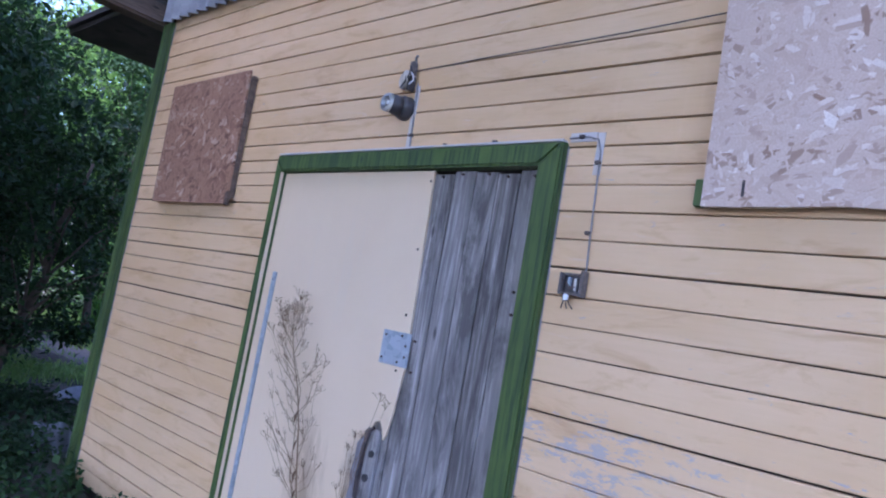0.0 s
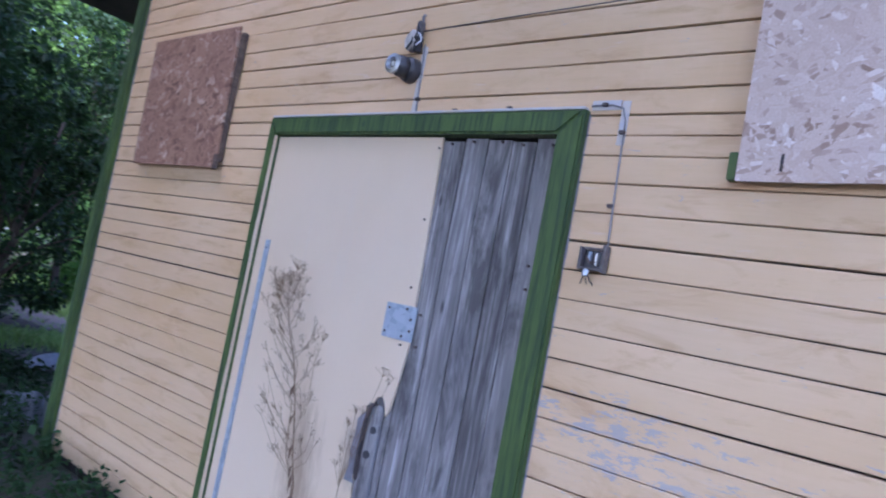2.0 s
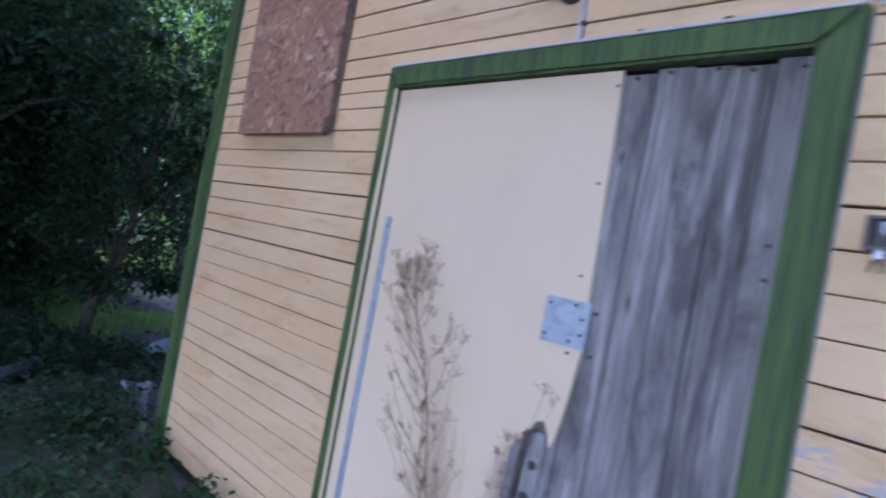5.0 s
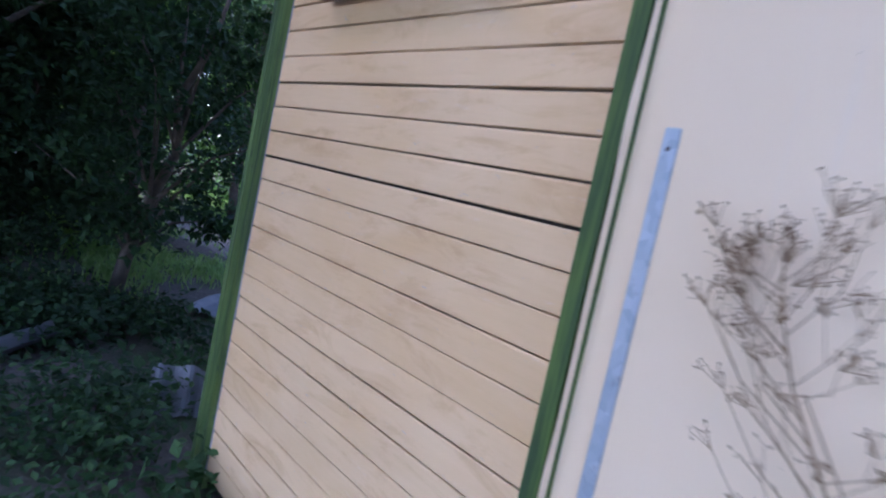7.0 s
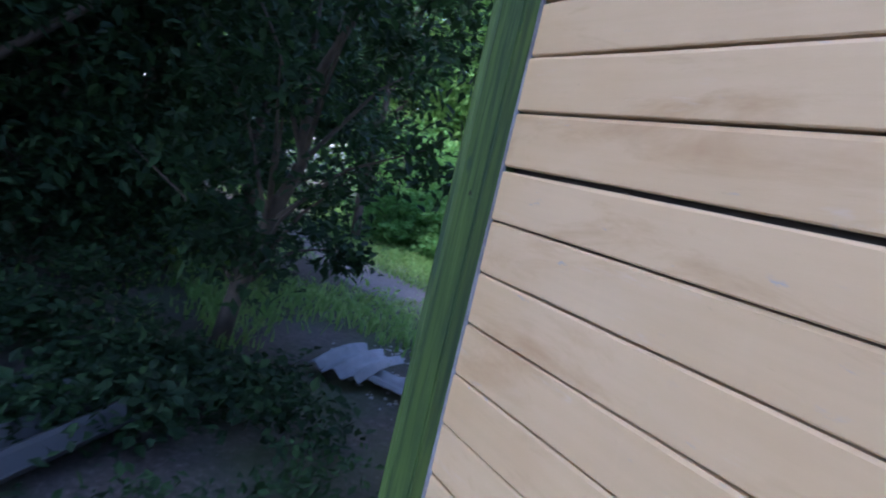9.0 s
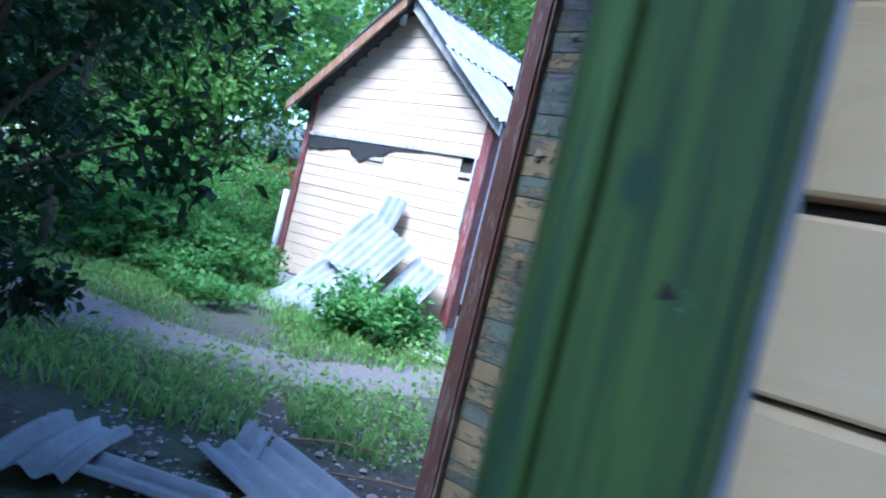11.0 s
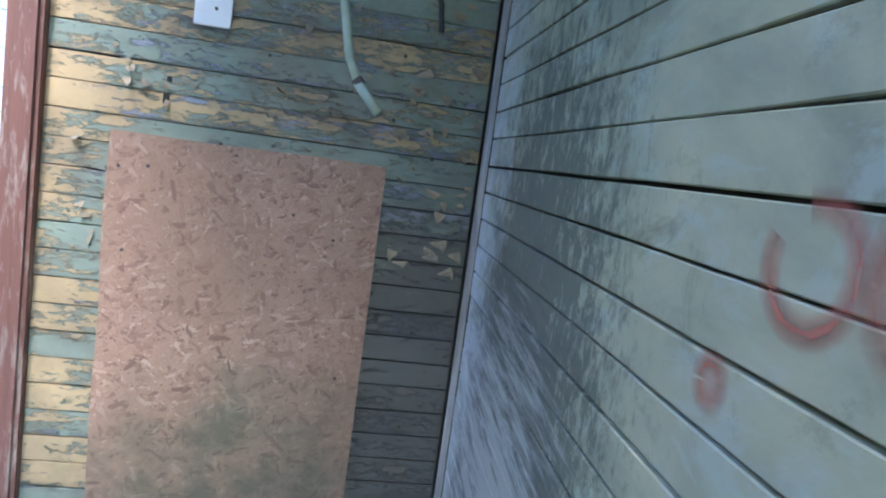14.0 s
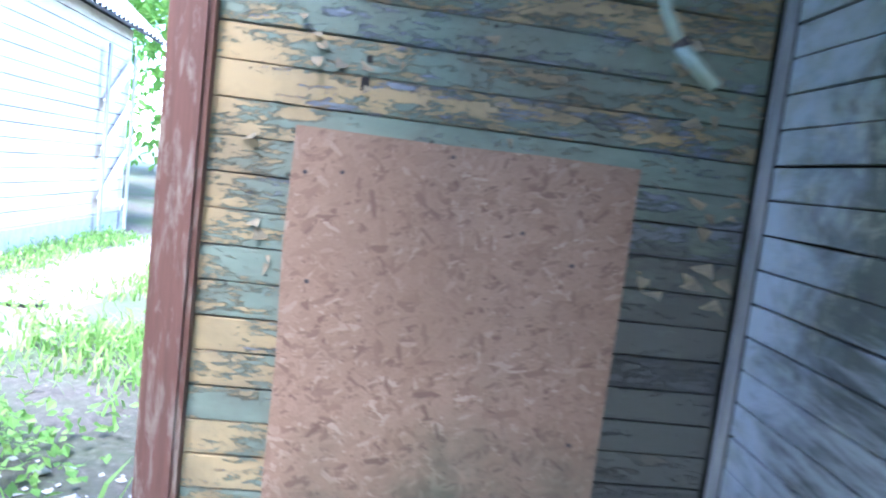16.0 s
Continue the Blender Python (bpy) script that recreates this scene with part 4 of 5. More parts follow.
for k in range(34):
    t = 0.26 + 0.70 * (k + wr.uniform(-0.4, 0.4)) / 34
    p = along(STEM, min(0.98, t))
    sd_ = -1 if k % 5 < 3 else 1
    d = Vector((sd_ * wr.uniform(0.45, 1.0) - 0.12, wr.uniform(-0.3, 0.08), wr.uniform(0.7, 1.1))).normalized()
    ln = wr.uniform(0.10, 0.36) * (1.25 - 0.70 * t)
    q = p + d * ln
    q.y = min(q.y, -0.02)
    m_ = p.lerp(q, 0.55) + Vector((sd_ * 0.018, 0, -0.012))
    rod([p, m_, q], 0.0013, 4, stalk, 0.5)
    umbel(stalk, q, d, 0.048, wr.randint(4, 8))
    for _ in range(wr.randint(1, 3)):
        a_ = p.lerp(m_, wr.uniform(0.4, 1.0))
        b_ = a_ + (d + Vector((wr.uniform(-1.2, 1.2), 0, wr.uniform(-0.2, 0.6)))).normalized() * wr.uniform(0.03, 0.09)
        b_.y = min(b_.y, -0.018)
        rod([a_, b_], 0.0009, 3, stalk, 0.6, False)
        umbel(stalk, b_, (b_ - a_).normalized(), 0.028, wr.randint(3, 6))
keep(part("stalk", stalk, M_STALK, weed))
keep(place("seed_spray", mesh_of(seeds_v, seeds_f), M_SEED, weed))["kind"] = "stuff"
for k, t in enumerate((0.18, 0.24, 0.30, 0.34, 0.40, 0.47, 0.55)):
    p = along(STEM, t)
    w_ = 0.010 if k % 2 else 0.014
    lv = [p + Vector(v_) for v_ in ((0, -0.004, 0), (w_, -0.012, -0.012), (0.5 * w_, -0.016, -0.05 - 0.012 * k % 0.03), (-0.6 * w_, -0.008, -0.022), (0.1 * w_, -0.020, -0.02))]
    keep(place("dead_leaf", mesh_of(lv, [(0, 1, 4), (1, 2, 4), (2, 3, 4), (3, 0, 4)]), M_SEED, weed, "curled dark dead leaf"))
# a second, smaller one at the lock
sprig = thing("dry_weed", "small dry weed sprigs below the door lock", "plant", (-1.74, -0.06, 0))
seeds_v, seeds_f = [], []
bm = rod([(-1.74, -0.06, 0.0), (-1.745, -0.05, 0.4), (-1.735, -0.04, 0.72)], 0.0026, 5, taper=0.6)
for x, z, n_ in ((-1.735, 0.955, 8), (-1.70, 0.965, 6), (-1.765, 0.90, 7), (-1.735, 0.855, 6), (-1.775, 0.80, 7), (-1.72, 0.80, 5), (-1.635, 1.125, 8), (-1.60, 1.10, 4), (-1.79, 0.74, 6)):
    e = Vector((x, -0.028, z - 0.02))
    rod([(-1.738, -0.042, 0.66), (0.5 * (x - 1.74), -0.036, 0.5 * (z + 0.66) - 0.01), e], 0.0010, 4, bm, 0.6)
    umbel(bm, e, Vector((0, 0, 1)), 0.032, n_)
keep(part("stalk", bm, M_STALK, sprig))
keep(place("seed_spray", mesh_of(seeds_v, seeds_f), M_SEED, sprig))["kind"] = "stuff"

# ---- porch back wall: strand board, box, conduit ----
osb = thing("strand_board", "upright strand board sheet nailed over a porch opening", "board")
bm = bmesh.new()
ol = [(-5.585, 0.02), (-4.72, 0.02), (-4.716, 0.60), (-4.712, 1.298), (-4.95, 1.302), (-5.25, 1.298), (-5.592, 1.302), (-5.598, 1.0), (-5.588, 0.7), (-5.592, 0.4)]
fc = bm.faces.new([bm.verts.new((x, YB - 0.020, z)) for x, z in ol])
ex = bmesh.ops.extrude_face_region(bm, geom=[fc])
bmesh.ops.translate(bm, verts=[v for v in ex["geom"] if isinstance(v, bmesh.types.BMVert)], vec=(0, 0.012, 0))
bmesh.ops.recalc_face_normals(bm, faces=bm.faces)
part("sheet", bm, M_OSB_IN, osb)
for x, z in ((-5.56, 1.19), (-5.47, 1.20), (-4.86, 1.03), (-5.53, 0.92), (-4.80, 0.55), (-5.2, 1.27), (-5.0, 1.1)):
    part("nail", rod([(x, YB - 0.020, z), (x, YB - 0.024, z)], 0.006, 6), M_IRON, osb)
mb = thing("wall_plaque", "narrow grey sheet metal plaque with pale lower end", "plaque")
part("plate", box(-5.381, -5.266, YB - 0.016, YB - 0.003, 1.775, 1.99, 0.003), M_GREYBOX, mb)
part("lower_plate", box(-5.372, -5.258, YB - 0.022, YB - 0.004, 1.665, 1.772, 0.003), M_WHITE, mb, "pale lower plate")
part("screw", rod([(-5.305, YB - 0.022, 1.72), (-5.305, YB - 0.026, 1.72)], 0.006, 6), M_IRON, mb)
cd = thing("conduit", "pale mossy conduit hanging from the porch ceiling", "conduit")
smooth(part("tube", rod([(-5.0, 1.80, 3.255), (-4.96, 1.78, 2.6), (-4.934, 1.76, 2.0), (-4.912, 1.75, 1.78), (-4.872, 1.72, 1.58), (-4.836, 1.70, 1.505)], 0.0125, 10), M_CONDUIT, cd))
smooth(part("sleeve", rod([(-4.842, 1.702, 1.515), (-4.779, 1.664, 1.441)], 0.0145, 10), M_CONDUIT, cd))
part("tie", rod([(-4.846, 1.704, 1.525), (-4.836, 1.70, 1.512)], 0.016, 10), M_IRON, cd)
dw = thing("hanging_wire", "short black wire end hanging on the porch wall", "wire")
part("strand", rod([(-4.66, YB - 0.02, 2.4), (-4.655, YB - 0.02, 2.08), (-4.625, YB - 0.025, 1.92), (-4.60, YB - 0.03, 1.85), (-4.588, YB - 0.03, 1.76)], 0.009, 8), M_WIRE, dw)
for a, b in (((-5.448, 1.405), (-5.428, 1.44)), ((-5.44, 1.475), (-5.425, 1.492))):
    hole = thing("knot_hole", "dark knot hole in a porch board", "knot", kind="structure")
    part("hollow", box(a[0], b[0], YB - 0.0035, YB + 0.01, a[1], b[1], 0.001), M_DARK, hole)

# curled flakes of paint
cr = random.Random(5)
fv, ff = [], []
for k in range(250):
    x = cr.uniform(-5.75, -4.42) if k % 3 else cr.uniform(-4.70, -4.42)
    z = cr.uniform(0.25, 2.3)
    if -5.62 < x < -4.69 and z < 1.33 or z < 0.95:
        continue
    w, h, out = cr.uniform(0.010, 0.046), cr.uniform(0.008, 0.026), cr.uniform(0.005, 0.022)
    if k % 3 == 0:
        w, h, out = w * 1.35, h * 1.35, out * 1.5
    tilt, tip = cr.uniform(-0.6, 0.6), cr.uniform(0.45, 0.95)
    b = len(fv)
    for i in range(4):
        s = i / 3
        for u in (-0.5, 0.5):
            px, pz = u * w * (1 - tip * s * s) + 0.3 * tilt * w * s, -h * s * (1 + 0.5 * u)
            fv.append((x + px * math.cos(tilt) - pz * math.sin(tilt), YB - 0.004 - out * s * s * (0.6 + 0.8 * (u > 0)), z + px * math.sin(tilt) + pz * math.cos(tilt)))
    ff += [(b + 2 * i, b + 2 * i + 1, b + 2 * i + 3, b + 2 * i + 2) for i in range(3)]
flakes = place("paint_flakes", mesh_of(fv, ff), M_FLAKE)
tagged(flakes, "curled flakes of old paint lifting off the boards", "paint flakes", kind="stuff")


def spray_ring(cy, cz, ry, rz, a0, a1, w):
    v, f = [], []
    n = 26
    for i in range(n + 1):
        a = radians(a0 + (a1 - a0) * i / n)
        for s in (-0.5, 0.5):
            v.append((XS - 0.0035, cy + (ry + s * w) * math.cos(a), cz + (rz + s * w) * math.sin(a)))
    f = [(2 * i, 2 * i + 1, 2 * i + 3, 2 * i + 2) for i in range(n)]
    return mesh_of(v, f)


spray = thing("graffiti", "faded red sprayed rings on the porch side wall", "graffiti", kind="structure")
for ring_ in ((0.445, 1.273, 0.066, 75, 385, 0.022, 1.0), (0.270, 1.278, 0.088, 115, -125, 0.024, 0.9), (0.585, 1.105, 0.022, 0, 350, 0.024, 0.9)):
    cy, cz, rr, a0, a1, ww, blot = ring_
    place("sprayed_ring", spray_ring(cy, cz, rr, rr, a0, a1, 2 * ww), graffiti_mat("faded red spray paint", cy, cz, rr, ww, blot), spray)

# ---- ground ----
PATH_MID = ((-40, -3.5), (-24, 0.4), (-16, 1.7), (-12.0, 2.15), (-10.2, 2.40), (-8.8, 2.80), (-8.05, 3.35), (-7.75, 4.4), (-7.85, 6.2), (-7.8, 10.0), (-7.5, 15.0))


def path_distance(x, y):
    best = 99.0
    for (x0, y0), (x1, y1) in zip(PATH_MID, PATH_MID[1:]):
        t = max(0.0, min(1.0, ((x - x0) * (x1 - x0) + (y - y0) * (y1 - y0)) / ((x1 - x0) ** 2 + (y1 - y0) ** 2)))
        best = min(best, math.hypot(x - x0 - t * (x1 - x0), y - y0 - t * (y1 - y0)))
    return best


def ground_z(x, y):
    d = math.hypot(x + 4, y - 2)
    return 0.0 if d > 60 or (x > -4.6 and y > -0.3) else 0.03 * noise.noise((x * 0.6, y * 0.6, 0)) + 0.012 * noise.noise((x * 2.5, y * 2.5, 3)) - 0.01


steps = [-900, -300, -120, -60, -40, -30] + [-24 + 0.5 * k for k in range(29)] + [-9.6 + 0.25 * k for k in range(24)] + [-3 + 0.7 * k for k in range(10)] + [8, 14, 30, 60, 120, 300, 900]
ysteps = [-900, -300, -120, -60, -30, -18, -12, -8] + [-6 + 0.5 * k for k in range(8)] + [-2 + 0.25 * k for k in range(32)] + [6 + 0.6 * k for k in range(12)] + [15, 20, 30, 60, 120, 300, 900]
gv = [(x, y, ground_z(x, y)) for y in ysteps for x in steps]
nx = len(steps)
gf = [(j * nx + i, j * nx + i + 1, (j + 1) * nx + i + 1, (j + 1) * nx + i) for j in range(len(ysteps) - 1) for i in range(nx - 1)]
tagged(smooth(place("ground", mesh_of(gv, gf), M_GROUND)), "dark trodden soil with litter and pebbles", "ground", kind="structure")

pv, pf = [], []
fine_mid = []
for (x0, y0), (x1, y1) in zip(PATH_MID, PATH_MID[1:]):
    n = max(2, int(math.hypot(x1 - x0, y1 - y0) / 0.3))
    fine_mid += [(x0 + (x1 - x0) * k / n, y0 + (y1 - y0) * k / n) for k in range(n)]
for i, (x, y) in enumerate(fine_mid):
    a, b = fine_mid[max(0, i - 1)], fine_mid[min(len(fine_mid) - 1, i + 1)]
    dx, dy = b[0] - a[0], b[1] - a[1]
    ln = math.hypot(dx, dy) or 1
    for s in (-1, -0.5, 0, 0.5, 1):
        w = 0.55 + 0.14 * noise.noise((i * 0.31, s * 4, 2)) if abs(s) == 1 else 0.5
        px, py = x - dy / ln * s * w, y + dx / ln * s * w
        pv.append((px, py, ground_z(px, py) + (0.012 if abs(s) < 1 else -0.004)))
for i in range(len(fine_mid) - 1):
    pf += [(i * 5 + k, i * 5 + k + 1, i * 5 + k + 6, i * 5 + k + 5) for k in range(4)]
tagged(smooth(place("footpath", mesh_of(pv, pf), M_PATH)), "pale trodden dirt footpath across the yard", "path", kind="structure")

# ---- the shed ----
SX0, SX1, SY, EAVE, PEAK, PX = -11.95, -8.78, 6.0, 2.80, 4.10, -10.32
shed = thing("shed", "old pale board shed with red corner boards and broken slate roof", "shed", ((SX0 + SX1) / 2, SY + 2.3, 0))


def shed_part(name, bm, m, label="", parent=None):
    ob = part(name, bm, m, parent or shed, label)
    ob.matrix_parent_inverse = shed.matrix_world.inverted() if parent is None else Matrix.Identity(4)
    return ob


core = bmesh.new()
prof = [(SX0 + 0.04, 0.15), (SX1 - 0.04, 0.15), (SX1 - 0.04, EAVE - 0.05), (PX, PEAK - 0.10), (SX0 + 0.04, EAVE - 0.05)]
f = core.faces.new([core.verts.new((x, SY + 0.03, z)) for x, z in prof])
ex = bmesh.ops.extrude_face_region(core, geom=[f])
bmesh.ops.translate(core, verts=[v for v in ex["geom"] if isinstance(v, bmesh.types.BMVert)], vec=(0, 4.15, 0))
bmesh.ops.recalc_face_normals(core, faces=core.faces)
keep(part("body", core, M_DARK, shed))
keep(part("base", box(SX0 - 0.02, SX1 + 0.02, SY + 0.01, SY + 4.2, -0.05, 0.27, 0.02), M_CONCRETE, shed, "grey concrete base"))
for x0, x1 in ((SX1 - 0.09, SX1 + 0.035), (SX0 - 0.035, SX0 + 0.07)):
    keep(part("corner_board", box(x0, x1, SY - 0.035, SY + 0.025, 0.27, EAVE + 0.02, 0.006), M_RED, shed, "dark red flaking corner board"))
keep(part("corner_board", box(SX1 + 0.003, SX1 + 0.035, SY + 0.027, SY + 0.13, 0.27, EAVE - 0.05, 0.005), M_RED, shed))
keep(part("side_pole", box(SX1 - 0.13, SX1 - 0.095, SY - 0.045, SY - 0.01, 1.35, 2.25, 0.008), M_BARE, shed, "loose pale batten"))
keep(part("sill_band", box(SX0 + 0.07, SX1 - 0.09, SY - 0.03, SY + 0.02, 2.24, 2.29, 0.004), M_BARE, shed, "grey sill strip across the gable"))
keep(part("peak_pole", box(-10.58, -10.50, SY - 0.10, SY - 0.04, 3.80, 4.35, 0.01), M_WHITEPIPE, shed, "short white pole at the ridge"))
keep(smooth(part("downpipe", rod([(SX0 - 0.08, SY - 0.06, 1.40), (SX0 - 0.07, SY - 0.06, 0.05)], 0.045, 12), M_WHITEPIPE, shed, "pale downpipe")))
keep(part("hole_board", box(-10.62, -10.36, SY - 0.02, SY + 0.02, 2.02, 2.07, 0.005), M_BARE, shed))
keep(part("hole_board", box(-9.12, -8.90, SY - 0.03, SY + 0.0, 2.00, 2.06, 0.005), M_BARE, shed))
for s, xe in ((-1, SX0 - 0.25), (1, SX1 + 0.20)):
    bm = bmesh.new()
    ze = PEAK - abs(xe - PX) * (PEAK - EAVE) / (abs((SX0 if s < 0 else SX1) - PX))
    quad = [(PX, PEAK + 0.02), (xe, ze + 0.02), (xe, ze - 0.12), (PX, PEAK - 0.14)]
    f = bm.faces.new([bm.verts.new((x, SY - 0.30 if s < 0 else SY - 0.16, z)) for x, z in quad])
    ex = bmesh.ops.extrude_face_region(bm, geom=[f])
    bmesh.ops.translate(bm, verts=[v for v in ex["geom"] if isinstance(v, bmesh.types.BMVert)], vec=(0, 0.03, 0))
    bmesh.ops.recalc_face_normals(bm, faces=bm.faces)
    keep(part("bargeboard", bm, M_FASCIA if s < 0 else M_BARE, shed, "brown bargeboard" if s < 0 else "bleached bargeboard"))
    run = math.hypot(xe - PX, PEAK - ze)
    ang = math.degrees(math.atan2(PEAK - ze, abs(xe - PX)))
    me = corrugated(1.15, run * 0.55, 0.022, 0.15, 6, 3, 0.0, 0.05, 3 if s < 0 else 9)
    for r in range(2):
        for k in range(5):
            if s > 0 and r == 0 and k == 1:
                continue            # the gap where sheets have slid off
            ob = place("roof_sheet", me, M_SLATE, shed)
            jit = RNG.uniform(-2.5, 2.5)
            lower = Matrix.Translation((xe if r == 0 else PX + (xe - PX) * 0.52, SY - 0.30 + 0.57 + k * 1.02, (ze if r == 0 else PEAK - (PEAK - ze) * 0.52) + 0.05 + 0.03 * r))
            turn = Euler((0, radians(ang * s), 0)).to_matrix().to_4x4() @ Euler((0, 0, radians(90 * s + jit))).to_matrix().to_4x4()
            ob.matrix_basis = lower @ turn
            keep(ob)
    # roof boards under the sheets
    bm = bmesh.new()
    quad = [(PX, PEAK + 0.015), (xe, ze + 0.015), (xe, ze - 0.01), (PX, PEAK - 0.01)]
    f = bm.faces.new([bm.verts.new((x, SY - 0.12, z)) for x, z in quad])
    ex = bmesh.ops.extrude_face_region(bm, geom=[f])
    bmesh.ops.translate(bm, verts=[v for v in ex["geom"] if isinstance(v, bmesh.types.BMVert)], vec=(0, 4.9, 0))
    bmesh.ops.recalc_face_normals(bm, faces=bm.faces)
    keep(part("roof_deck", bm, M_DARKWOOD, shed))

# sheets leaning against the shed
def lean_sheet(x, y, z, w, h, rx, rz, label, roll=0.0, jag=0.06, seed=1, bend=0.0, m=None):
    me = corrugated(w, h, 0.022 if m is None else 0.03, 0.14, 8, 5, bend, jag, seed)
    ob = place("slate_sheet", me, m or M_SLATE)
    ob.matrix_world = pose(x, y, z, rx, 0, rz) @ pose(0, 0, 0, 0, 0, roll)
    return tagged(ob, label, "slate sheet", "old slate sheets")


L_LEAN = "old grey corrugated slate sheet leaning on the shed"
lean_sheet(-10.22, 4.98, 0.06, 0.98, 0.92, 46, 4, L_LEAN, -16, 0.12, 2)
lean_sheet(-10.62, 4.80, -0.03, 0.60, 0.50, 34, -3, L_LEAN, -24, 0.10, 3)
lean_sheet(-9.98, 5.36, 0.58, 0.98, 0.82, 58, 6, L_LEAN, -20, 0.05, 4)
lean_sheet(-10.34, 5.44, 0.48, 0.50, 0.80, 60, 0, L_LEAN, -14, 0.08, 14)
lean_sheet(-9.96, 5.74, 1.00, 0.36, 0.66, 76, 0, L_LEAN, -8, 0.04, 5)
lean_sheet(-9.32, 5.36, 0.10, 0.56, 1.00, 60, 0, L_LEAN, -16, 0.08, 6)
# sheets lying about
L_LIE = "broken grey corrugated slate sheet lying on the soil"
lean_sheet(-5.88, 1.74, 0.03, 0.46, 0.94, 2, 84, L_LIE, 0, 0.05, 7)
lean_sheet(-6.02, 1.36, 0.03, 0.20, 0.42, 1, 66, L_LIE, 0, 0.10, 8)
lean_sheet(-6.34, 1.42, 0.03, 0.22, 0.72, 1, 120, L_LIE, 0, 0.14, 9)
lean_sheet(-6.84, 0.86, 0.04, 0.36, 0.55, 5, 35, L_LIE, 0, 0.05, 10, 0.03)
lean_sheet(-5.60, -1.06, 0.04, 0.58, 0.92, 5, 43, "mossy corrugated slate sheet lying under the trees, darkened for shade", 0, 0.12, 11, 0.0, M_SLATE_SHADED)
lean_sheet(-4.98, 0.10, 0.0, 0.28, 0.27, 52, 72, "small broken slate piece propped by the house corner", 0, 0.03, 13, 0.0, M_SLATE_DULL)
lean_sheet(-6.72, 1.80, 0.02, 0.16, 0.24, 35, 30, L_LIE, 0, 0.06, 15)

plankpile = thing("loose_plank", "pale loose plank lying by the shed", "plank", (-8.2, 5.4, 0))
keep(part("board", box(-8.75, -7.6, 5.28, 5.46, 0.02, 0.045, 0.005), M_BARE, plankpile))
frame_ = thing("broken_trellis", "broken pale lattice frame leaning on the shed wall", "trellis", (-8.70, 9.6, 0))
for y0, z0, y1, z1, hw in ((9.18, 0.02, 9.18, 2.35, 0.035), (10.05, 0.02, 10.05, 2.35, 0.035), (9.20, 0.42, 10.0, 1.02, 0.075), (9.20, 1.02, 10.0, 1.62, 0.075), (9.20, 1.60, 10.0, 2.20, 0.075), (9.20, 0.40, 10.0, 0.40, 0.04)):
    bm = bmesh.new()
    n_ = Vector((0, -(z1 - z0), y1 - y0)).normalized() * hw
    xf = -8.700 if y0 == y1 else -8.728
    f = bm.faces.new([bm.verts.new(Vector(p) + q) for p, q in (((xf, y0, z0), n_), ((xf, y1, z1), n_), ((xf, y1, z1), -n_), ((xf, y0, z0), -n_))])
    ex = bmesh.ops.extrude_face_region(bm, geom=[f])
    bmesh.ops.translate(bm, verts=[v for v in ex["geom"] if isinstance(v, bmesh.types.BMVert)], vec=(0.024, 0, 0))
    bmesh.ops.recalc_face_normals(bm, faces=bm.faces)
    keep(part("slat" if y0 != y1 else "upright", bm, M_WHITE if y0 != y1 else M_BARE, frame_))

# ---- far red house ----
rh = thing("red_house", "bright red wooden house with white framed windows", "house", (-36, 24, 0))
keep(part("wall", box(-41, -33, 23, 29, 0, 3.4), M_REDHOUSE, rh))
bm = bmesh.new()
f = bm.faces.new([bm.verts.new(p) for p in ((-41.4, 22.6, 3.4), (-32.6, 22.6, 3.4), (-37, 22.6, 5.6))])
ex = bmesh.ops.extrude_face_region(bm, geom=[f])
bmesh.ops.translate(bm, verts=[v for v in ex["geom"] if isinstance(v, bmesh.types.BMVert)], vec=(0, 6.8, 0))
bmesh.ops.recalc_face_normals(bm, faces=bm.faces)
keep(part("roof", bm, M_SLATE, rh))
for x in (-40.0, -38.0, -36.0, -34.4):
    win = keep(part("window", box(x - 0.65, x + 0.65, 22.93, 22.99, 0.9, 2.5), M_WHITE, rh))
    for dx in (-0.29, 0.29):
        ob = part("pane", box(x + dx - 0.25, x + dx + 0.25, 22.89, 22.925, 1.0, 2.4), M_GLASS, win)
        ob.matrix_parent_inverse = Matrix.Identity(4)

# ---- leaves, trees, shrubs ----
NR = np.random.RandomState(21)


def leaf_mesh(pos, size, droop=0.35, stretch=0.5, up=None):
    """Folded four-cornered leaves at pos."""
    n = len(pos)
    yaw = NR.uniform(0, 2 * np.pi, n)
    pit = NR.normal(-droop, 0.5, n)
    d = np.stack([np.cos(yaw) * np.cos(pit), np.sin(yaw) * np.cos(pit), np.sin(pit)], -1)
    s = np.cross(d, np.array([0, 0, 1.0]) + NR.normal(0, 0.45, (n, 3)))
    s /= np.linalg.norm(s, axis=1)[:, None] + 1e-9
    nrm = np.cross(s, d)
    ln = (size * NR.uniform(0.6, 1.35, n))[:, None]
    a, c = pos, pos + d * ln
    m = pos + d * ln * 0.45 + nrm * ln * 0.08
    b, e = m + s * ln * stretch * 0.5, m - s * ln * stretch * 0.5
    v = np.stack([a, b, c, e], 1).reshape(-1, 3)
    me = bpy.data.meshes.new("leaves")
    me.from_pydata(v.tolist(), [], np.arange(4 * n).reshape(-1, 4).tolist())
    me.update()
    return me


def crown_points(centres, spreads, count):
    idx = NR.randint(0, len(centres), count)
    return np.asarray(centres)[idx] + np.clip(NR.normal(0, 1, (count, 3)), -2.1, 2.1) * np.asarray(spreads)[idx][:, None] * np.array([1, 1, 0.7])


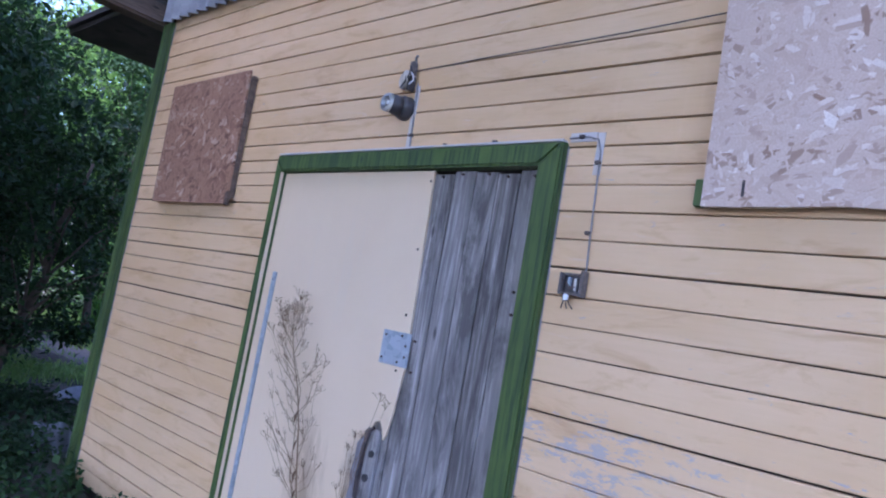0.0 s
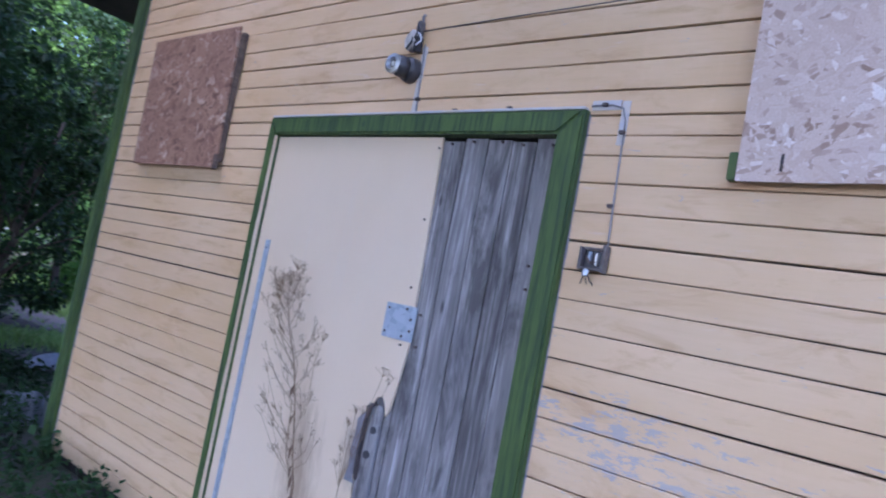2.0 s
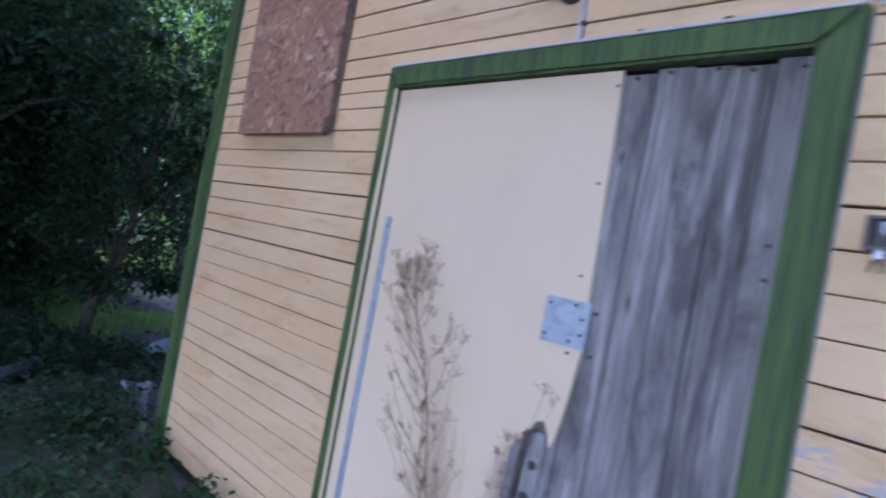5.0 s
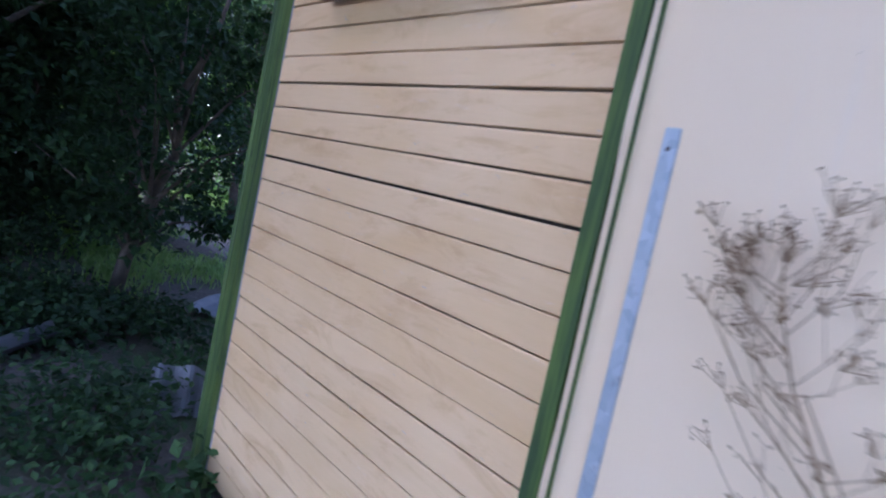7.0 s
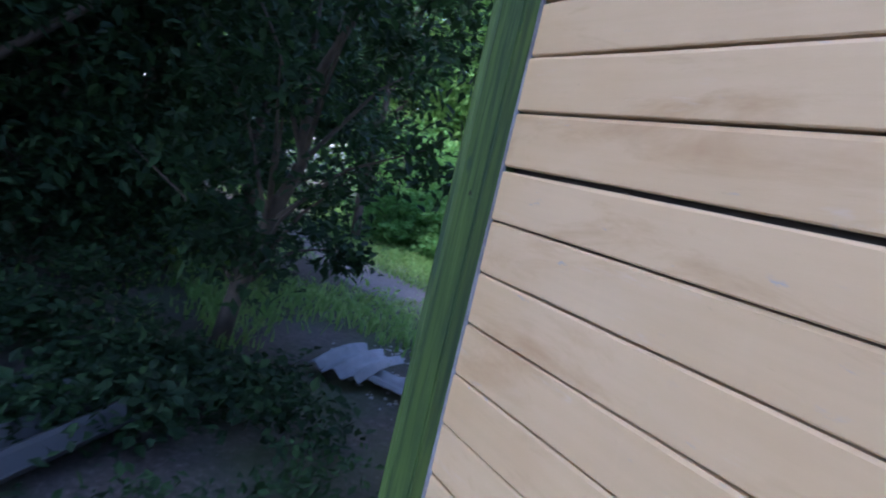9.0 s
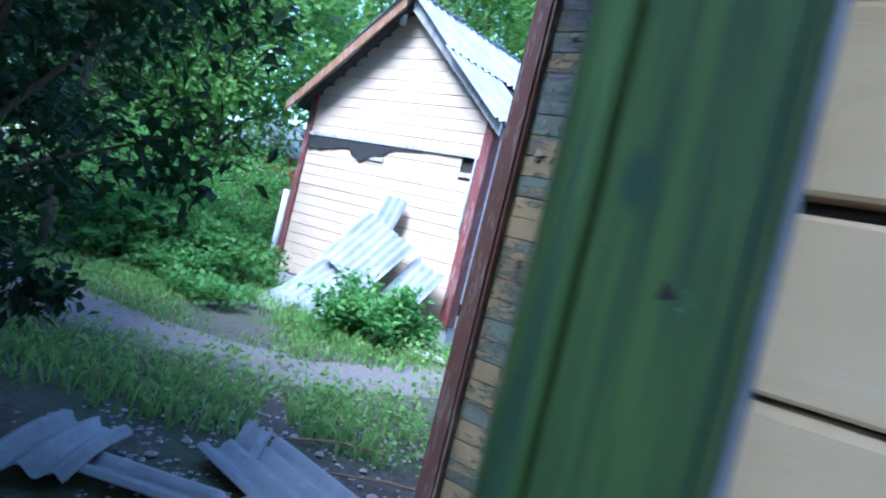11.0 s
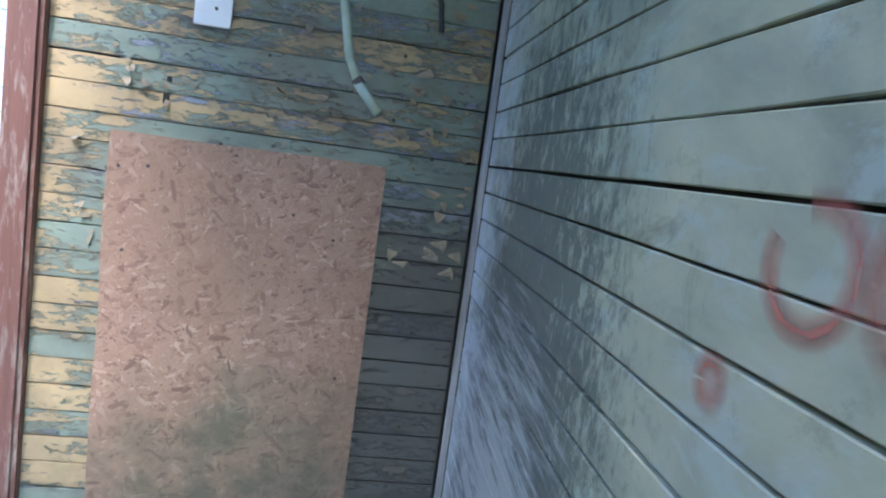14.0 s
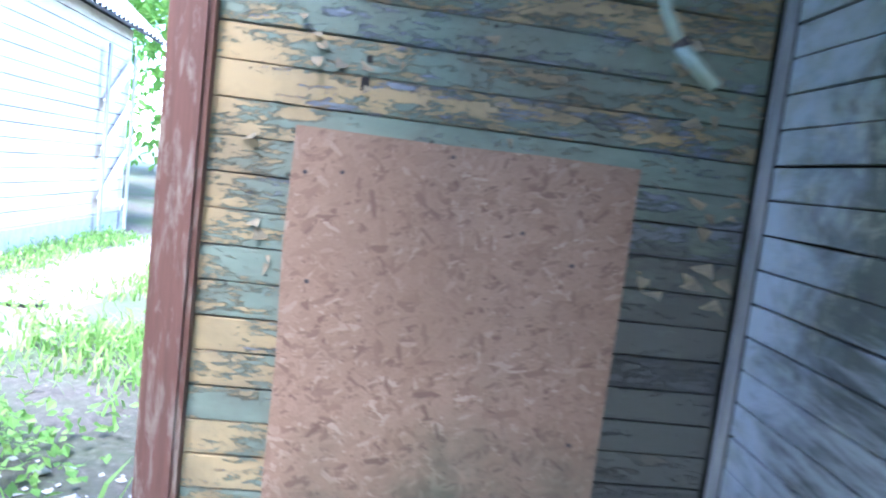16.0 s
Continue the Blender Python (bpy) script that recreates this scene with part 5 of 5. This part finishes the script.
def tree(name, label, category, x, y, height, trunk, low, radius, clusters, count, size, m, lean=(0, 0), spread=0.16, seed=0, group=""):
    r = random.Random(seed)
    t = thing(name, label, category, (x, y, 0), group)
    top = Vector((x + lean[0], y + lean[1], height * 0.8))
    mid = [Vector((x, y, -0.05)).lerp(top, k / 6) + Vector((r.uniform(-1, 1), r.uniform(-1, 1), 0)) * trunk * (1.2 if 0 < k < 6 else 0) for k in range(7)]
    bm = rod(mid, trunk, 9, taper=0.25)
    cents, spr = [], []
    for k in range(clusters):
        a, h = r.uniform(0, math.tau), r.uniform(low, height)
        f = (h - low) / max(0.1, height - low)
        rad = radius * (0.55 + 0.55 * math.sin(math.pi * min(1, 0.15 + f * 0.85))) * math.sqrt(r.uniform(0.08, 1))
        c = Vector((x + lean[0] * f + rad * math.cos(a), y + lean[1] * f + rad * math.sin(a), h))
        cents.append(c)
        spr.append(spread * radius * r.uniform(0.6, 1.4))
        if k < 16:
            p = mid[min(5, 1 + int(f * 4))]
            rod([p, p.lerp(c, 0.5) + Vector((0, 0, 0.12 * radius)), c], trunk * 0.3, 5, bm, 0.2, False)
    keep(smooth(part("trunk", bm, M_BARK, t)))
    me = leaf_mesh(crown_points([tuple(c) for c in cents], spr, count), size)
    ob = place("crown", me, m, t)
    ob["kind"] = "stuff"
    keep(ob)
    return t


# shrubs and near trees whose shade is put into the leaf colour
L_SHRUB = "dense leafy shrub beside the porch, leaves darkened for shade"
tree("shrub", L_SHRUB, "shrub", -7.35, 0.30, 3.0, 0.06, 0.60, 0.92, 60, 6300, 0.085, M_LEAF_SHADED, (0.25, 0.40), 0.13, 1, "shrubs")
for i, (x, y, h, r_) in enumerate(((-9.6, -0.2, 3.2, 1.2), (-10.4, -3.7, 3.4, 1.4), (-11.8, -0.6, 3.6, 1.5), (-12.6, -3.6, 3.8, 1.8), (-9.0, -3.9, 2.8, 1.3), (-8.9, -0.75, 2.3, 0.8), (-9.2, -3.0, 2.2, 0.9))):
    tree("shrub", "dense undergrowth shrub below the trees, leaves darkened for shade", "shrub", x, y, h, 0.05, 0.1, r_, 70, 9000, 0.11, M_LEAF_SHADED, (0, 0), 0.17, 80 + i, "shrubs")
tree("tree", "leaning tree with a broad low crown over the yard, leaves darkened for shade", "tree", -8.25, -1.45, 4.6, 0.13, 1.6, 2.2, 110, 26000, 0.10, M_LEAF_SHADED, (-0.5, 0.3), 0.14, 2)
tree("tree", "slim leafy tree beside the footpath, leaves darkened for shade", "tree", -9.9, 0.95, 4.2, 0.08, 0.3, 1.05, 70, 8500, 0.10, M_LEAF_SHADED, (0.2, -0.2), 0.16, 3)
tree("tree", "slim tree behind the footpath, leaves darkened for half shade", "tree", -12.7, 3.2, 5.2, 0.08, 1.5, 1.0, 60, 7500, 0.12, M_LEAF_HALF_SHADED, (0.1, -0.1), 0.17, 6)
# out of view, added to darken the left wall and the porch
tree("tree", "unseen tall leafy tree added to shade the front of the house", "tree", -6.4, -5.0, 9.5, 0.16, 1.6, 2.6, 120, 30000, 0.13, M_LEAF_SHADED, (0.2, 0.3), 0.14, 4)
L_TREE = "tall broad leafy green tree with dark trunk, southern ones unseen, added for shade"
# trees with y below -6 are never seen, added to block the sun
for i, (x, y, h, r_, n, lo) in enumerate(((-11.2, -1.8, 6.0, 2.4, 14000, 0.9), (-13.5, 0.2, 4.8, 1.9, 13000, 0.9), (-15.0, -4.6, 7.0, 2.4, 13000, 2.6), (-18.0, 5.6, 10.0, 3.0, 14000, 1.2),
                                          (-21.0, -0.4, 10.0, 3.4, 14000, 2.4), (-15.3, 13.4, 9.5, 2.4, 13000, 1.4), (-13.0, 14.0, 11.0, 3.4, 14000, 2.0), (-6.5, 17.0, 10.0, 3.6, 12000, 1.4),
                                          (-25.5, 9.0, 12.0, 4.2, 13000, 2.6), (-22.0, 22.0, 12.0, 4.2, 13000, 1.6), (-8.8, -8.4, 10.5, 3.0, 13000, 5.5), (-13.5, -8.0, 10.0, 3.2, 13000, 4.0), (-18.5, -8.0, 10.0, 3.4, 11000, 4.0),
                                          (-1.9, -6.4, 15.5, 2.7, 20000, 4.6), (1.6, -6.4, 15.5, 2.7, 20000, 4.6), (5.4, -6.6, 15.5, 2.8, 14000, 5.0), (-4.7, -7.0, 14.0, 2.0, 15000, 4.6),
                                          (-16.8, 7.4, 7.0, 2.0, 15000, 0.8), (-19.0, 8.0, 8.5, 2.4, 16000, 0.8), (-14.4, 11.2, 8.5, 2.4, 14000, 1.0), (-21.5, 6.8, 9.0, 3.0, 15000, 0.8), (-19.5, 3.6, 7.5, 2.4, 13000, 0.8), (-17.5, 16.0, 10.0, 3.0, 14000, 1.0))):
    # the first three get the shade-darkened leaf colour, the rest the sunlit one
    tree("tree", L_TREE, "tree", x, y, h, 0.10 + 0.012 * h, lo, r_, 95, n, (0.15 if r_ < 3.3 else 0.22) if y > -6 else 0.21, M_LEAF_SHADED if i in (0, 1, 2) else M_LEAF_LIT, (RNG.uniform(-0.6, 0.6), RNG.uniform(-0.6, 0.6)), 0.13, 30 + i, "trees round the yard")
L_BUSH = "low green bush beside the footpath"
for i, (x, y, h, r_) in enumerate(((-13.6, 6.4, 1.7, 1.0), (-14.6, 4.6, 1.9, 1.1), (-13.2, 5.0, 1.1, 0.8), (-16.5, 6.6, 2.2, 1.3), (-12.5, 5.4, 0.9, 0.6), (-18.5, 3.3, 2.0, 1.4), (-12.9, 6.9, 1.4, 0.9), (-15.4, 5.9, 1.6, 1.1), (-11.9, 4.5, 0.8, 0.6), (-13.0, 4.1, 0.8, 0.7))):
    tree("bush", L_BUSH, "bush", x, y, h, 0.03, 0.1, r_, 40, 5000, 0.085, M_WEED, (0, 0), 0.2, 60 + i, "bushes")

# far belt of woods that closes the view
fw = []
for k in range(150):
    a = radians(NR.uniform(60, 235))
    d = NR.uniform(28, 48)
    fw.append((-4 + d * math.cos(a), d * math.sin(a) * 0.9, NR.uniform(1.0, 11)))
woods = place("far_woods", leaf_mesh(crown_points(fw, [1.9] * len(fw), 60000), 0.60), M_LEAF_LIT)
tagged(woods, "far belt of green woods behind the yard", "woods", kind="stuff")

# weeds at the shed and house corner
def weed_patch(name, label, spots, count, size, m=None):
    cents, spr = [], []
    for x, y, r_, h in spots:
        for k in range(10):
            cents.append((x + RNG.uniform(-r_, r_), y + RNG.uniform(-r_, r_), RNG.uniform(0.08, h)))
            spr.append(0.09)
    pos = crown_points(cents, spr, count)
    pos[:, 2] = np.maximum(pos[:, 2], 0.03)
    ob = place(name, leaf_mesh(pos, size, 0.0, 0.6), m or M_WEED)
    return tagged(ob, label, "weeds", kind="stuff")


weed_patch("weeds", "lush green weeds growing at the shed wall", [(-9.15, 5.05, 0.40, 0.66), (-8.92, 5.25, 0.32, 0.45), (-11.6, 5.1, 0.5, 0.6), (-12.3, 4.9, 0.6, 0.7), (-8.9, 5.3, 0.3, 0.4), (-12.9, 4.5, 0.6, 0.6), (-11.5, 4.2, 0.5, 0.5), (-12.0, 4.0, 0.5, 0.45), (-13.6, 4.2, 0.6, 0.6), (-10.5, 4.1, 0.4, 0.22), (-9.0, 4.75, 0.36, 0.45), (-11.3, 4.75, 0.4, 0.55), (-12.2, 4.4, 0.5, 0.7)], 11500, 0.085)
# the next two patches carry the tree shade in their leaf colour
weed_patch("weeds", "green weeds at the foot of the house corner, darkened for shade", [(-4.75, -0.28, 0.22, 0.32), (-5.1, -0.5, 0.3, 0.25), (-4.5, -0.2, 0.12, 0.28)], 700, 0.05, M_LEAF_SHADED)
weed_patch("weeds", "low ground weeds under the trees, leaf colour darkened for shade", [(-6.5, -0.1, 0.3, 0.15), (-7.0, -0.5, 0.4, 0.25), (-7.3, -1.5, 0.5, 0.3), (-8.0, -0.7, 0.6, 0.4), (-8.4, -2.0, 0.7, 0.4), (-9.3, -1.2, 0.7, 0.5),
                                                                                    (-7.6, -2.8, 0.7, 0.4), (-6.3, 0.1, 0.4, 0.2), (-6.6, -1.2, 0.3, 0.2), (-5.2, -1.7, 0.3, 0.18), (-5.75, -1.0, 0.25, 0.13), (-6.15, -0.55, 0.25, 0.13)], 15000, 0.06, M_LEAF_SHADED)
weed_patch("weeds", "low leafy weeds by the porch post", [(-7.1, 3.0, 0.4, 0.13), (-6.6, 2.9, 0.4, 0.12), (-7.9, 2.7, 0.5, 0.12), (-7.4, 4.6, 0.4, 0.2), (-8.0, 5.2, 0.4, 0.2)], 1500, 0.05, M_GRASS)

# these two wear the half-shade leaf colour
weed_patch("weeds", "sparse low green weeds on soil before the wall, darkened for half shade", [(-4.3, -0.45, 0.4, 0.10), (-3.7, -0.35, 0.4, 0.09), (-3.2, -0.5, 0.4, 0.08), (-4.0, -0.95, 0.5, 0.10), (-4.8, -0.5, 0.4, 0.12), (-5.0, -0.15, 0.3, 0.12), (-3.3, -1.1, 0.5, 0.08), (-5.3, 0.5, 0.4, 0.08), (-4.7, -1.5, 0.4, 0.12)], 5200, 0.045, M_LEAF_HALF_SHADED)
weed_patch("weeds", "broad-leaved green weed at the foot of the corner board, darkened for half shade", [(-4.24, -0.13, 0.08, 0.15), (-4.08, -0.11, 0.06, 0.10)], 80, 0.075, M_LEAF_HALF_SHADED)

# grass
n = 150000
gx, gy = NR.uniform(-17, -5.0, n), NR.uniform(-5.5, 9.5, n)
pd = np.full(n, 99.0)
for (x0, y0), (x1, y1) in zip(PATH_MID, PATH_MID[1:]):
    t = np.clip(((gx - x0) * (x1 - x0) + (gy - y0) * (y1 - y0)) / ((x1 - x0) ** 2 + (y1 - y0) ** 2), 0, 1)
    pd = np.minimum(pd, np.hypot(gx - x0 - t * (x1 - x0), gy - y0 - t * (y1 - y0)))
lump = np.sin(gx * 2.1 + 1.3 * np.sin(gy * 1.7)) + np.sin(gy * 2.7 + gx * 0.6) + NR.normal(0, 0.6, n)
bare = (gy < 2.55 + 0.25 * np.sin(gx * 3)) & (gx > -7.3 + 0.3 * np.sin(gy * 4))
inside = (gx > SX0) & (gx < SX1) & (gy > SY) & (gy < SY + 4.7) | (gx > -5.9) & (gy > -0.2)
shade = (gy < 0.25) & (NR.uniform(0, 1, n) < 0.93)
ok = (pd > 0.36 + NR.uniform(-0.22, 0.34, n)) & ~bare & ~inside & ~shade & (lump > -0.45)
gx, gy, pd = gx[ok], gy[ok], pd[ok]
n = len(gx)
h = NR.uniform(0.03, 0.10, n) * (1 + 0.8 * np.clip(pd - 0.7, 0, 1)) * np.where(gy > 4.3, 1.35, 1.0)
a = NR.uniform(0, 2 * np.pi, n)
lean_ = NR.uniform(0.2, 1.3, n) * h
w = NR.uniform(0.004, 0.012, n)
p0 = np.stack([gx, gy, np.full(n, -0.02)], -1)
sd = np.stack([-np.sin(a), np.cos(a), np.zeros(n)], -1) * w[:, None]
fwd = np.stack([np.cos(a), np.sin(a), np.zeros(n)], -1)
pm = p0 + fwd * (lean_ * 0.3)[:, None] + np.array([0, 0, 1.0]) * (h * 0.6)[:, None]
pt = p0 + fwd * lean_[:, None] + np.array([0, 0, 1.0]) * h[:, None]
v = np.stack([p0 - sd, p0 + sd, pm + sd * 0.8, pm - sd * 0.8, pt], 1).reshape(-1, 3)
b5 = np.arange(n) * 5
faces = np.stack([b5, b5 + 1, b5 + 2, b5 + 3], -1).tolist() + np.stack([b5 + 3, b5 + 2, b5 + 4], -1).tolist()
gme = bpy.data.meshes.new("grass")
gme.from_pydata(v.tolist(), [], faces)
gme.update()
tagged(place("grass", gme, M_GRASS), "uneven green yard grass beside the footpath", "grass", kind="stuff")

lx, ly = NR.uniform(-34, -14, 16000), NR.uniform(-6.5, -1.2, 16000)
lpos = np.stack([lx, ly, NR.uniform(0.0, 0.10, 16000)], -1)
tagged(place("lawn", leaf_mesh(lpos, 0.16, -0.7, 0.35), M_GRASS), "bright green lawn beyond the dark trees", "grass", kind="stuff")

pick = NR.choice(n, 9000, False)
pos = np.stack([gx[pick], gy[pick], NR.uniform(0.01, 0.13, 9000)], -1)
tagged(place("ground_weeds", leaf_mesh(pos, 0.055, 0.0, 0.55), M_GRASS), "low broad-leaved weeds mixed into the yard grass", "weeds", kind="stuff")

# pebbles and rubble on the bare soil
sv, sf = [], []
for k in range(700):
    x, y = RNG.uniform(-7.6, -5.6), RNG.uniform(1.0, 3.0)
    if x > -6.0 and y > 2.0:
        continue
    r_ = RNG.uniform(0.006, 0.022) * (1.8 if k % 17 == 0 else 1)
    b = len(sv)
    for dx, dy, dz in ((1, 0, 0), (0, 1, 0), (-1, 0, 0), (0, -1, 0), (0.2, 0.1, 0.8), (0, 0, -0.8)):
        sv.append((x + dx * r_ * RNG.uniform(0.7, 1.3), y + dy * r_ * RNG.uniform(0.7, 1.3), ground_z(x, y) + r_ * 0.35 + dz * r_ * 0.7))
    sf += [(b + i, b + (i + 1) % 4, b + 4) for i in range(4)] + [(b + (i + 1) % 4, b + i, b + 5) for i in range(4)]
tagged(place("rubble", mesh_of(sv, sf), M_STONE), "grey pebbles and rubble strewn on bare soil", "rubble", kind="stuff")
for a, b in (((-6.5, 2.05, 0.02), (-5.9, 2.5, 0.035)), ((-6.9, 2.2, 0.015), (-6.5, 2.6, 0.03))):
    st = thing("stick", "thin dry stick lying on the soil", "stick", a)
    keep(part("twig", rod([a, ((a[0] + b[0]) / 2, (a[1] + b[1]) / 2 + 0.03, 0.045), b], 0.008, 6), M_STALK, st))

# ---- boards of the walls, one by one ----
def lay(parent, m, x0, x1, z0, z1, y, seed, gap=0.0045, thick=0.022, seg=6, turn=0.0, at=None, wave=0.0016, top=None):
    """A board with its face on y (turn 0) or on x = at (turn -90, running along y from x0 to x1)."""
    me = plank_mesh(x1 - x0, z1 - z0 - gap, thick, seed, seg, wave, top=top)
    me.transform(pose(x0, y, z0) if at is None else Matrix.Translation((at, x1 if turn < 0 else x0, z0)) @ pose(0, 0, 0, 0, 0, turn))
    ob = place("plank", me, m, parent)
    if top:
        me.materials.append(M_EDGE)
    return ob


# tight and open joints by height
GAPS = {1.34: 0.0070, 1.43: 0.0034, 1.52: 0.0030, 1.25: 0.0020, 1.16: 0.0018, 1.07: 0.0022, 0.98: 0.0009, 0.89: 0.0008, 0.79: 0.0042, 0.70: 0.0036, 0.61: 0.0014, 0.52: 0.0018}
for k, (z0, z1) in enumerate(zip(JOINTS, JOINTS[1:])):
    gap = GAPS.get(round(z1, 2), (0.0026, 0.0034, 0.0022, 0.0060, 0.0030)[(k * 3 + k // 3) % 5])
    y = RNG.uniform(-0.001, 0.0015)
    if z0 < 2.09:
        lay(wall, M_SIDING, XC - 0.003, -2.64, z0, z1, y, 100 + k, gap, top=0.0045)
    else:
        lay(wall, M_SIDING, XC - 0.003, 4.4, z0, z1, y, 300 + k, gap, seg=14, top=0.0045)
JOINTS_R = [1.897 - 0.0958 * k for k in range(19, 0, -1)] + [1.897, 1.987, 2.054, 2.122]
for k, (z0, z1) in enumerate(zip(JOINTS_R, JOINTS_R[1:])):
    lay(wall, M_SIDING, -1.0, 4.4, z0, z1, RNG.uniform(-0.001, 0.0015), 200 + k, (0.0026, 0.0035, 0.0022, 0.005, 0.0028)[(k * 3) % 5], seg=12, top=0.0045)
for k in range(-1, 36):
    z0 = 0.0825 + 0.0905 * k
    ob = lay(side, M_MOULD, 0.168, YB - 0.05, z0, z0 + 0.0905, 0, 400 + k, (0.0010, 0.0024, 0.0014, 0.0042)[(k + 2) % 4], at=XS, turn=-90, seg=8, wave=0.0030)
    for v in ob.data.vertices:          # the boards widen towards the open end
        v.co.z += (v.co.z - 1.40) * 0.14 * (YB - 0.05 - v.co.y) / 1.73
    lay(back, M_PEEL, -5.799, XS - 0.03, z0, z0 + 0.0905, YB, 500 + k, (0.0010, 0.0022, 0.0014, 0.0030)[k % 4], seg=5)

# boards of the shed
def gable_half(z):
    if z <= EAVE:
        return SX0 + 0.07, SX1 - 0.09
    f = (z - EAVE) / (PEAK - EAVE)
    return SX0 + (PX - SX0) * f, SX1 + (PX - SX1) * f


# black sheet added for the dark torn gap under the sill strip
gap_sheet = bmesh.new()
lower = [(-11.86, 2.03), (-11.72, 2.07), (-11.60, 2.05), (-11.45, 2.09), (-11.30, 2.10), (-11.16, 2.135), (-11.04, 2.13), (-10.95, 2.05), (-10.88, 2.03), (-10.78, 1.965), (-10.70, 2.02), (-10.62, 2.03), (-10.52, 2.08), (-10.42, 2.10), (-10.30, 2.16), (-10.20, 2.20), (-9.9, 2.215), (-9.72, 2.225)]
f = gap_sheet.faces.new([gap_sheet.verts.new((x, SY - 0.020, z)) for x, z in [(-11.86, 2.237)] + lower + [(-9.72, 2.237)]])
ex = bmesh.ops.extrude_face_region(gap_sheet, geom=[f])
bmesh.ops.translate(gap_sheet, verts=[v for v in ex["geom"] if isinstance(v, bmesh.types.BMVert)], vec=(0, 0.008, 0))
bmesh.ops.recalc_face_normals(gap_sheet, faces=gap_sheet.faces)
keep(part("torn_felt", gap_sheet, M_WIRE, shed, "black sheet standing in for the dark torn gap in the boards"))

zb = 0.27
k = 0
while zb < PEAK - 0.16:
    h_ = 0.142
    x0, x1 = gable_half(zb + h_ * (0.5 if zb + h_ > EAVE else 0))
    spans = [(x0, x1)]
    if 2.06 < zb + h_ / 2 < 2.24:
        spans = [(x0, -9.12)]
    elif 1.95 < zb + h_ / 2 <= 2.06:
        spans = [(x0, -9.12)]
    for a, b in spans:
        ob = lay(shed, M_SHED, a, b, zb, zb + h_, SY + RNG.uniform(-0.003, 0.003), 600 + k, 0.004, 0.03, 5, wave=0.003)
        keep(ob)
        k += 1
    zb += h_
for k in range(17):
    z0 = 0.27 + 0.142 * k
    ob = lay(shed, M_SHED_SIDE, SY + (0.95 if k == 1 else 0.135), SY + 4.15, z0, z0 + 0.142, 0, 700 + k, 0.004, 0.03, 6, at=SX1 + 0.0, turn=90, wave=0.005)
    keep(ob)
